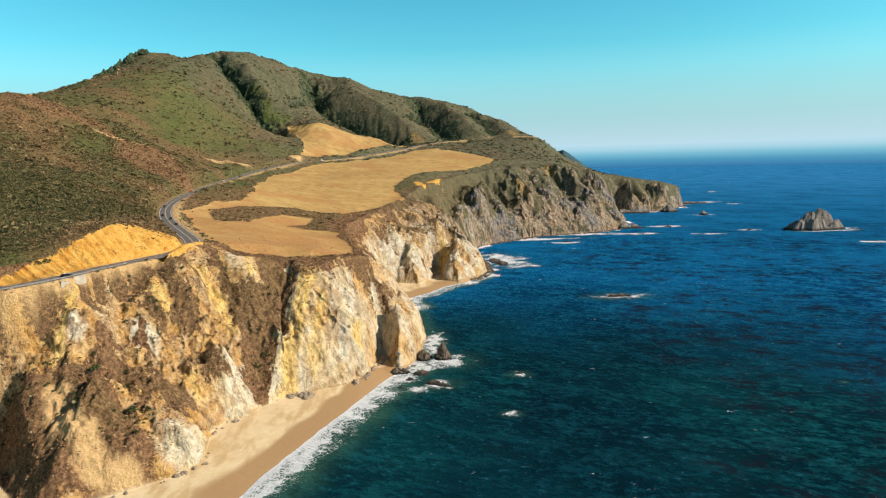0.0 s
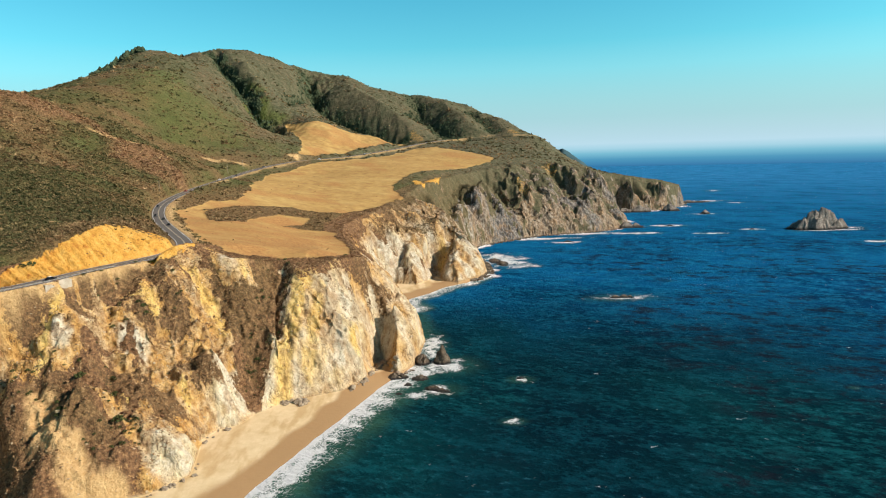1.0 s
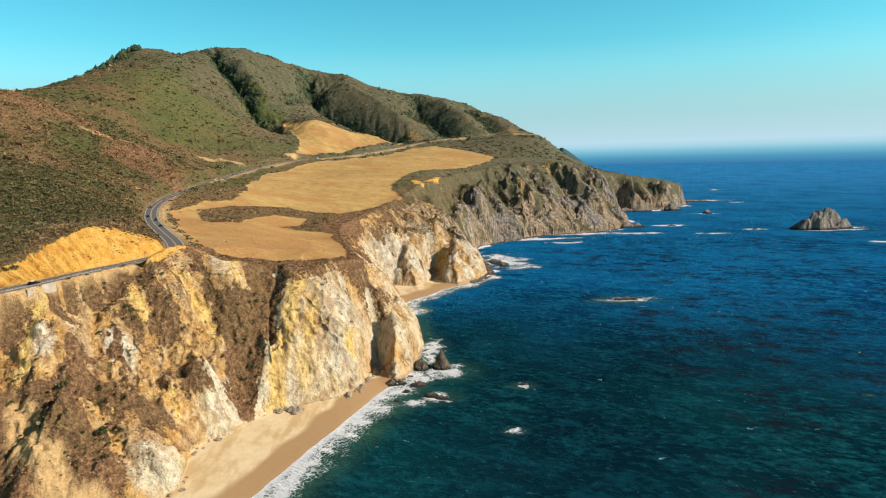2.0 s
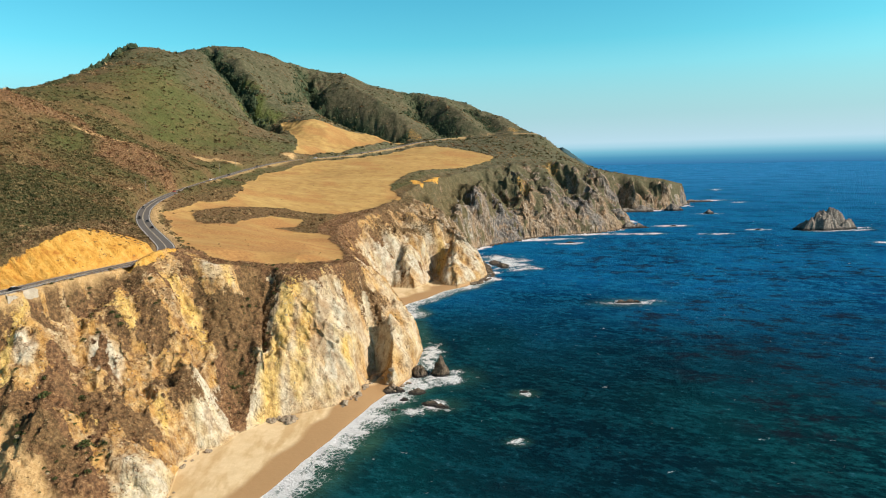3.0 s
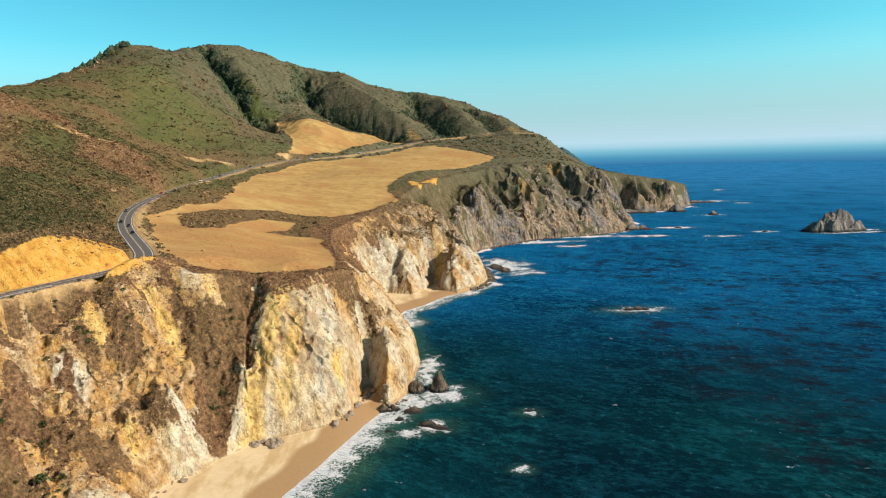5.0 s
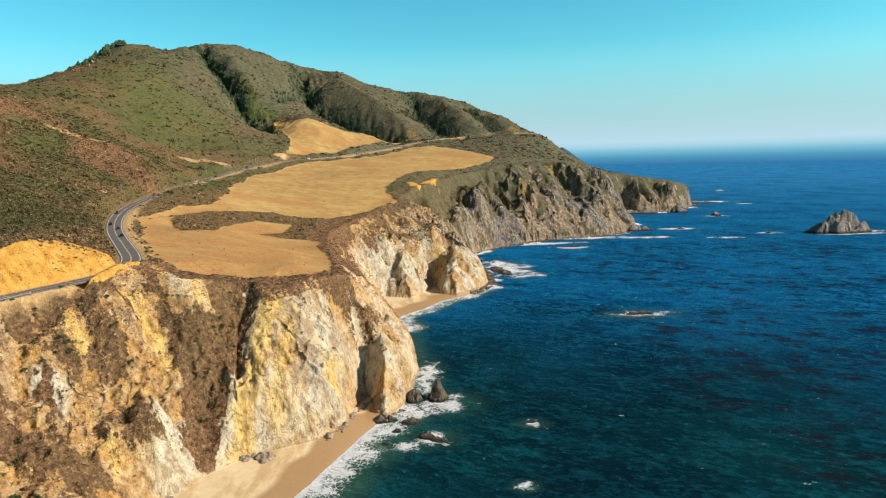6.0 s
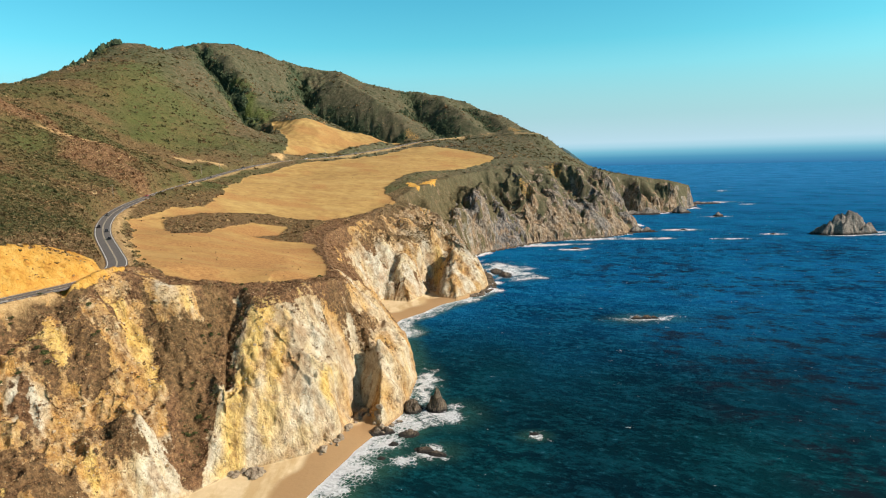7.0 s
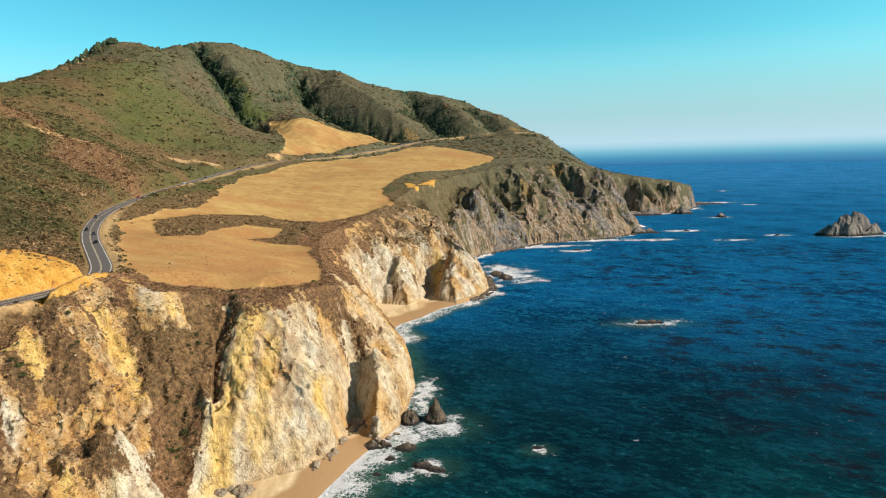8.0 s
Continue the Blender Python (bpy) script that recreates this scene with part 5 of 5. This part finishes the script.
# ---------------------------------------------------------------- scrub, woods and loose stones
def scatter(name, label, category, where, sizes, template, faces, flat, mat, extra=None, sink=0.15):
    """Many small clumps joined into one mesh: a jittered copy of the template at each place."""
    n, m = len(where), len(template)
    turn = rng.uniform(0, 2 * np.pi, n)
    c, s = np.cos(turn)[:, None], np.sin(turn)[:, None]
    shape = template[None] * (1 + rng.uniform(-0.3, 0.3, (n, m, 3)).astype(np.float32))
    stretch = rng.uniform(0.8, 1.3, (n, 1))
    x = (shape[:, :, 0] * c - shape[:, :, 1] * s) * stretch
    y = (shape[:, :, 0] * s + shape[:, :, 1] * c) / stretch
    z = shape[:, :, 2] * flat[:, None]
    v = np.stack([x, y, z], -1) * sizes[:, None, None]
    v += where[:, None, :]
    v[:, :, 2] -= sink * sizes[:, None]
    f = (faces[None] + (np.arange(n) * m)[:, None, None]).reshape(-1, 3)
    attrs = {k: np.repeat(val, m) for k, val in (extra or {}).items()}
    ob = new(name, raw_mesh(name, v.reshape(-1, 3), f, mat, False, attrs))
    return tagged(ob, label=label, category=category, kind="stuff")


def dome(rings, crown):
    """Vertices and triangles of a lumpy dome: rings of (radius, height, count), then a crown point."""
    verts, starts = [], []
    for r, h, k in rings:
        starts.append((len(verts), k))
        for i in range(k):
            a = 2 * math.pi * (i + 0.5 * (len(starts) % 2)) / k
            verts.append((r * math.cos(a), r * math.sin(a), h))
    verts.append((0, 0, crown))
    tris = []
    for (a, k), (b, _) in zip(starts[:-1], starts[1:]):
        for i in range(k):
            j = (i + 1) % k
            tris += [(a + i, a + j, b + i), (a + j, b + j, b + i)]
    a, k = starts[-1]
    tris += [(a + i, a + (i + 1) % k, len(verts) - 1) for i in range(k)]
    return np.array(verts, float), np.array(tris)


def foliage_material(nt, bsdf):
    rnd = attribute(nt, "tone")
    green = ramp(nt, rnd, [(0.0, (0.044, 0.052, 0.020)), (0.4, (0.085, 0.090, 0.036)), (0.75, (0.14, 0.124, 0.053)), (1.0, (0.22, 0.165, 0.075))])
    dry = ramp(nt, rnd, [(0.0, (0.20, 0.108, 0.060)), (0.45, (0.33, 0.180, 0.092)), (0.8, (0.46, 0.275, 0.138)), (1.0, (0.58, 0.39, 0.20))])
    col = mix(nt, attribute(nt, "dry"), green, dry)
    fine = noise_tex(nt, place(nt), 1.6, 4, 0.7)
    col = mix(nt, ramp(nt, fine, [(0.33, 0.18), (0.55, 0.0)]), col, (0.05, 0.045, 0.02))
    nt.links.new(col, bsdf.inputs["Base Color"])
    bsdf.inputs["Roughness"].default_value = 0.9
    bsdf.inputs["Specular IOR Level"].default_value = 0.1
    bump(nt, bsdf, fine, 1.0, 0.5)


M_FOLIAGE = material("scrub foliage", foliage_material)
M_WOODS = simple("dark conifer foliage", (0.040, 0.058, 0.032), 0.9, 0, (0.085, 0.105, 0.052), 0.8, 0.1)
M_DEBRIS = simple("broken cliff stone", (0.24, 0.16, 0.09), 0.95, 0, (0.66, 0.52, 0.33), 0.25, 0.1)

spots = np.stack([gx, gy, gz], 1)
open_ground = (1 - np.clip(rock, 0, 1)) * (1 - field) * (1 - np.clip(cut * 1.1, 0, 1)) * (1 - sand) * (1 - dirt) * (g["d_road"] > 7) * (gz > 3) * (gy < 1720)
thick = smooth(-0.35, 0.25, fbm(gx, gy, 16, 4, 95))
in_front = smooth(-1.05, -0.85, gx / (gy + 40))
weight = open_ground * (1 + 1.2 * smooth(-195, -215, gx) * smooth(500, 430, gy)) * (1 - 0.62 * (g["d_brow"] > -22) * (gy < 430)) * (1 - 0.72 * smooth(-22, -30, g["d_brow"]) * seaward * (gy < 900)) * (1 - 0.45 * low_slope) * (1 - 0.25 * brush) * (0.25 + thick) * in_front * (1 - 0.5 * smooth(360, 480, gy)) * (1 - 0.9 * smooth(480, 800, gy)) + 0.11 * rock * (g["d_foot"] > 6) * (1 - 0.85 * head) * (gy < 700) + 0.0015 * field + 0.03 * np.clip(cut, 0, 1) * (gx > -168) * (gy > 300) * (gy < 350) * (g["d_road"] > 6) + 0.02 * cut * (gy < 262)
count = 92000
pick = rng.choice(len(gx), count, replace=False, p=weight / weight.sum())
pick_xy = spots[pick]
dist = np.hypot(pick_xy[:, 0], pick_xy[:, 1])
sizes = (0.16 + 0.00085 * dist) * rng.lognormal(0, 0.45, count) * np.where(g["d_brow"][pick] > -22, 0.66, 1.0)
sizes = np.where(field[pick] > 0.5, 0.35, sizes)


def leaf_tuft(leaves, size, seed):
    """Loose triangles over a low dome: a twiggy clump of leaves."""
    r = np.random.default_rng(seed)
    verts = []
    for i in range(leaves):
        a, h = r.uniform(0, 2 * np.pi), r.uniform(0.05, 1.0)
        rad = math.sqrt(max(0.0, 1 - h * h)) * r.uniform(0.55, 1.0)
        c = np.array([rad * math.cos(a), rad * math.sin(a), h])
        p, q = r.normal(0, 1, 3), r.normal(0, 1, 3)
        p, q = p / np.linalg.norm(p), q / np.linalg.norm(q)
        verts += [c + p * size, c - p * size * 0.6 + q * size * 0.8, c - p * size * 0.5 - q * size * 0.8]
    return np.array(verts), np.arange(leaves * 3).reshape(-1, 3)


tv, tf = leaf_tuft(13, 0.62, 3)
scatter("scrub", "low dusty green and brown coastal scrub covering the slopes", "scrub", pick_xy, sizes, tv, tf, rng.uniform(0.55, 1.05, count), M_FOLIAGE, {"dry": np.clip(dry[pick] + rng.normal(0, 0.2, count), 0, 1), "tone": rng.random(count)})

# single round bushes on the bare slip, in the gullies and on the ledges
M_BUSH = simple("dark bush foliage", (0.030, 0.042, 0.014), 0.9, 0, (0.11, 0.115, 0.038), 1.4, 0.1, relief=0.3)
bush_meshes = []
for k in range(4):
    bv, bf = leaf_tuft(90, 0.30, 20 + k)
    bv[:, 2] *= 0.8
    bush_meshes.append(raw_mesh("bush", bv, bf, M_BUSH))
for line, n, wide in (([(-154, 243), (-141, 233), (-127, 223)], 22, 6.0), ([(-146, 272), (-128, 246), (-114, 234)], 26, 4.0), ([(-95, 352), (-96, 330), (-94, 305)], 22, 3.0),
                      ([(-150, 285), (-135, 300), (-118, 312)], 16, 7.0), ([(-176, 240), (-186, 250)], 14, 6.0), ([(-148, 312), (-150, 300), (-160, 284)], 8, 2.0), ([(-83, 358), (-84, 335), (-88, 312), (-95, 298)], 34, 2.6),
                      ([(-178, 247), (-162, 244), (-150, 256), (-133, 250), (-120, 228)], 40, 6.0), ([(-153, 294), (-142, 289), (-131, 297)], 9, 3.0)):
    for k in range(n):
        i = rng.integers(len(line) - 1)
        u = rng.random()
        bx = line[i][0] * (1 - u) + line[i + 1][0] * u + rng.normal(0, wide * 0.5)
        by = line[i][1] * (1 - u) + line[i + 1][1] * u + rng.normal(0, wide * 0.5)
        r = 0.75 * rng.lognormal(0, 0.35)
        bush = new("bush", bush_meshes[rng.integers(4)])
        bush.matrix_basis = pose(bx, by, height_at(bx, by) - 0.1, 0, 0, rng.uniform(0, 360)) @ Matrix.Diagonal((r * rng.uniform(0.9, 1.4), r, r * rng.uniform(0.8, 1.1), 1))
        tagged(bush, label="dark green rounded bush on the bare sea slope", category="bush", group="bushes on the near slope")

# tall dark bushes at the top of the cutting and by the fields
for bx, by, r in ((-182, 287, 2.2), (-184, 284, 1.6), (-150, 395, 1.0), (-143, 381, 1.1), (-137, 373, 0.9), (-128, 354, 1.2), (-60, 396, 1.3), (-56, 388, 1.1), (-88, 361, 1.2), (-92, 360, 1.0)):
    bush = new("bush", bush_meshes[rng.integers(4)])
    bush.matrix_basis = pose(bx, by, height_at(bx, by) - 0.15, 0, 0, rng.uniform(0, 360)) @ Matrix.Diagonal((r * 1.2, r, r * 0.95, 1))
    tagged(bush, label="tall dark green bush at the edge of dry ground", category="bush", group="bushes by the fields")

# dark conifers in the ravines
w = woods * (gy < 1650)
pick = rng.choice(len(gx), 2400, replace=False, p=w / w.sum())
tv, tf = dome([(1.0, 0.1, 6), (0.75, 1.0, 6), (0.35, 1.9, 5)], 2.5)
scatter("far_woods", "dark evergreen woods filling the mountain ravines", "trees", spots[pick], rng.uniform(1.2, 2.4, 2400), tv, tf, rng.uniform(0.6, 0.95, 2400), M_WOODS)

# a row of wind-bent trees along the summit crest
k = rng.random(80)
crest = np.stack([-602 + 66 * k + rng.normal(0, 3, 80), 1152 + 42 * k + rng.normal(0, 3, 80)], 1)
crest = np.c_[crest, ground(crest[:, 0], crest[:, 1])["z"]]
scatter("summit_trees", "dark wind-bent trees along the summit crest", "trees", crest, rng.uniform(3.6, 6.4, 80) * (1 + 0.35 * (k > 0.9)), tv, tf, rng.uniform(0.5, 0.8, 80), M_WOODS)

# loose stones on the near rock
w = np.where((gy < 480) & (g["d_foot"] > 0), rock, 0) * (g["d_brow"] > -2)
pick = rng.choice(len(gx), 5200, replace=False, p=w / w.sum())
tv, tf = dome([(1.0, -0.4, 5), (0.75, 0.55, 4)], 0.75)
scatter("stone_debris", "loose pale stones and ledges on the cliff faces", "stones", spots[pick], 0.22 * rng.lognormal(0, 0.5, 5200), tv, tf, rng.uniform(0.5, 1.0, 5200), M_DEBRIS, sink=0.2)
# the shingle along the far shore
w = np.where((gy > 600) & (gy < 1450) & (np.abs(g["d_foot"]) < 7), 1.0, 0.0)
pick = rng.choice(len(gx), 1500, replace=False, p=w / w.sum())
M_SHINGLE = simple("dark shore boulders", (0.05, 0.04, 0.03), 0.9, 0, (0.26, 0.2, 0.14), 0.3, 0.1)
scatter("shore_boulders", "dark tumbled boulders along the far shore", "boulders", spots[pick] * [1, 1, 0] + [0, 0, 0.6], 1.3 * rng.lognormal(0, 0.45, 1500), tv, tf, rng.uniform(0.5, 1.0, 1500), M_SHINGLE, sink=0.2)

# ---------------------------------------------------------------- a far cape on the horizon
cu = np.linspace(-1, 1, 40)
cx_, cy_ = np.meshgrid(cu, cu)
cz_ = 150 * np.clip(1 - np.abs(cx_ + 0.5) * 0.75 - cy_ ** 2, 0, 1) + 14 * fbm(cx_, cy_, 0.4, 4, 131) * smooth(1, 0.6, np.hypot(cx_, cy_)) - 12
# the blue of the haze is mixed into the cape's base colour
M_CAPE = simple("haze-tinted distant scrub", (0.035, 0.075, 0.085), 0.95, 0, (0.06, 0.105, 0.115), 0.01, 0.1)
idx = np.arange(1600).reshape(40, 40)
cape_faces = np.stack([idx[:-1, :-1], idx[:-1, 1:], idx[1:, 1:], idx[1:, :-1]], -1).reshape(-1, 4)
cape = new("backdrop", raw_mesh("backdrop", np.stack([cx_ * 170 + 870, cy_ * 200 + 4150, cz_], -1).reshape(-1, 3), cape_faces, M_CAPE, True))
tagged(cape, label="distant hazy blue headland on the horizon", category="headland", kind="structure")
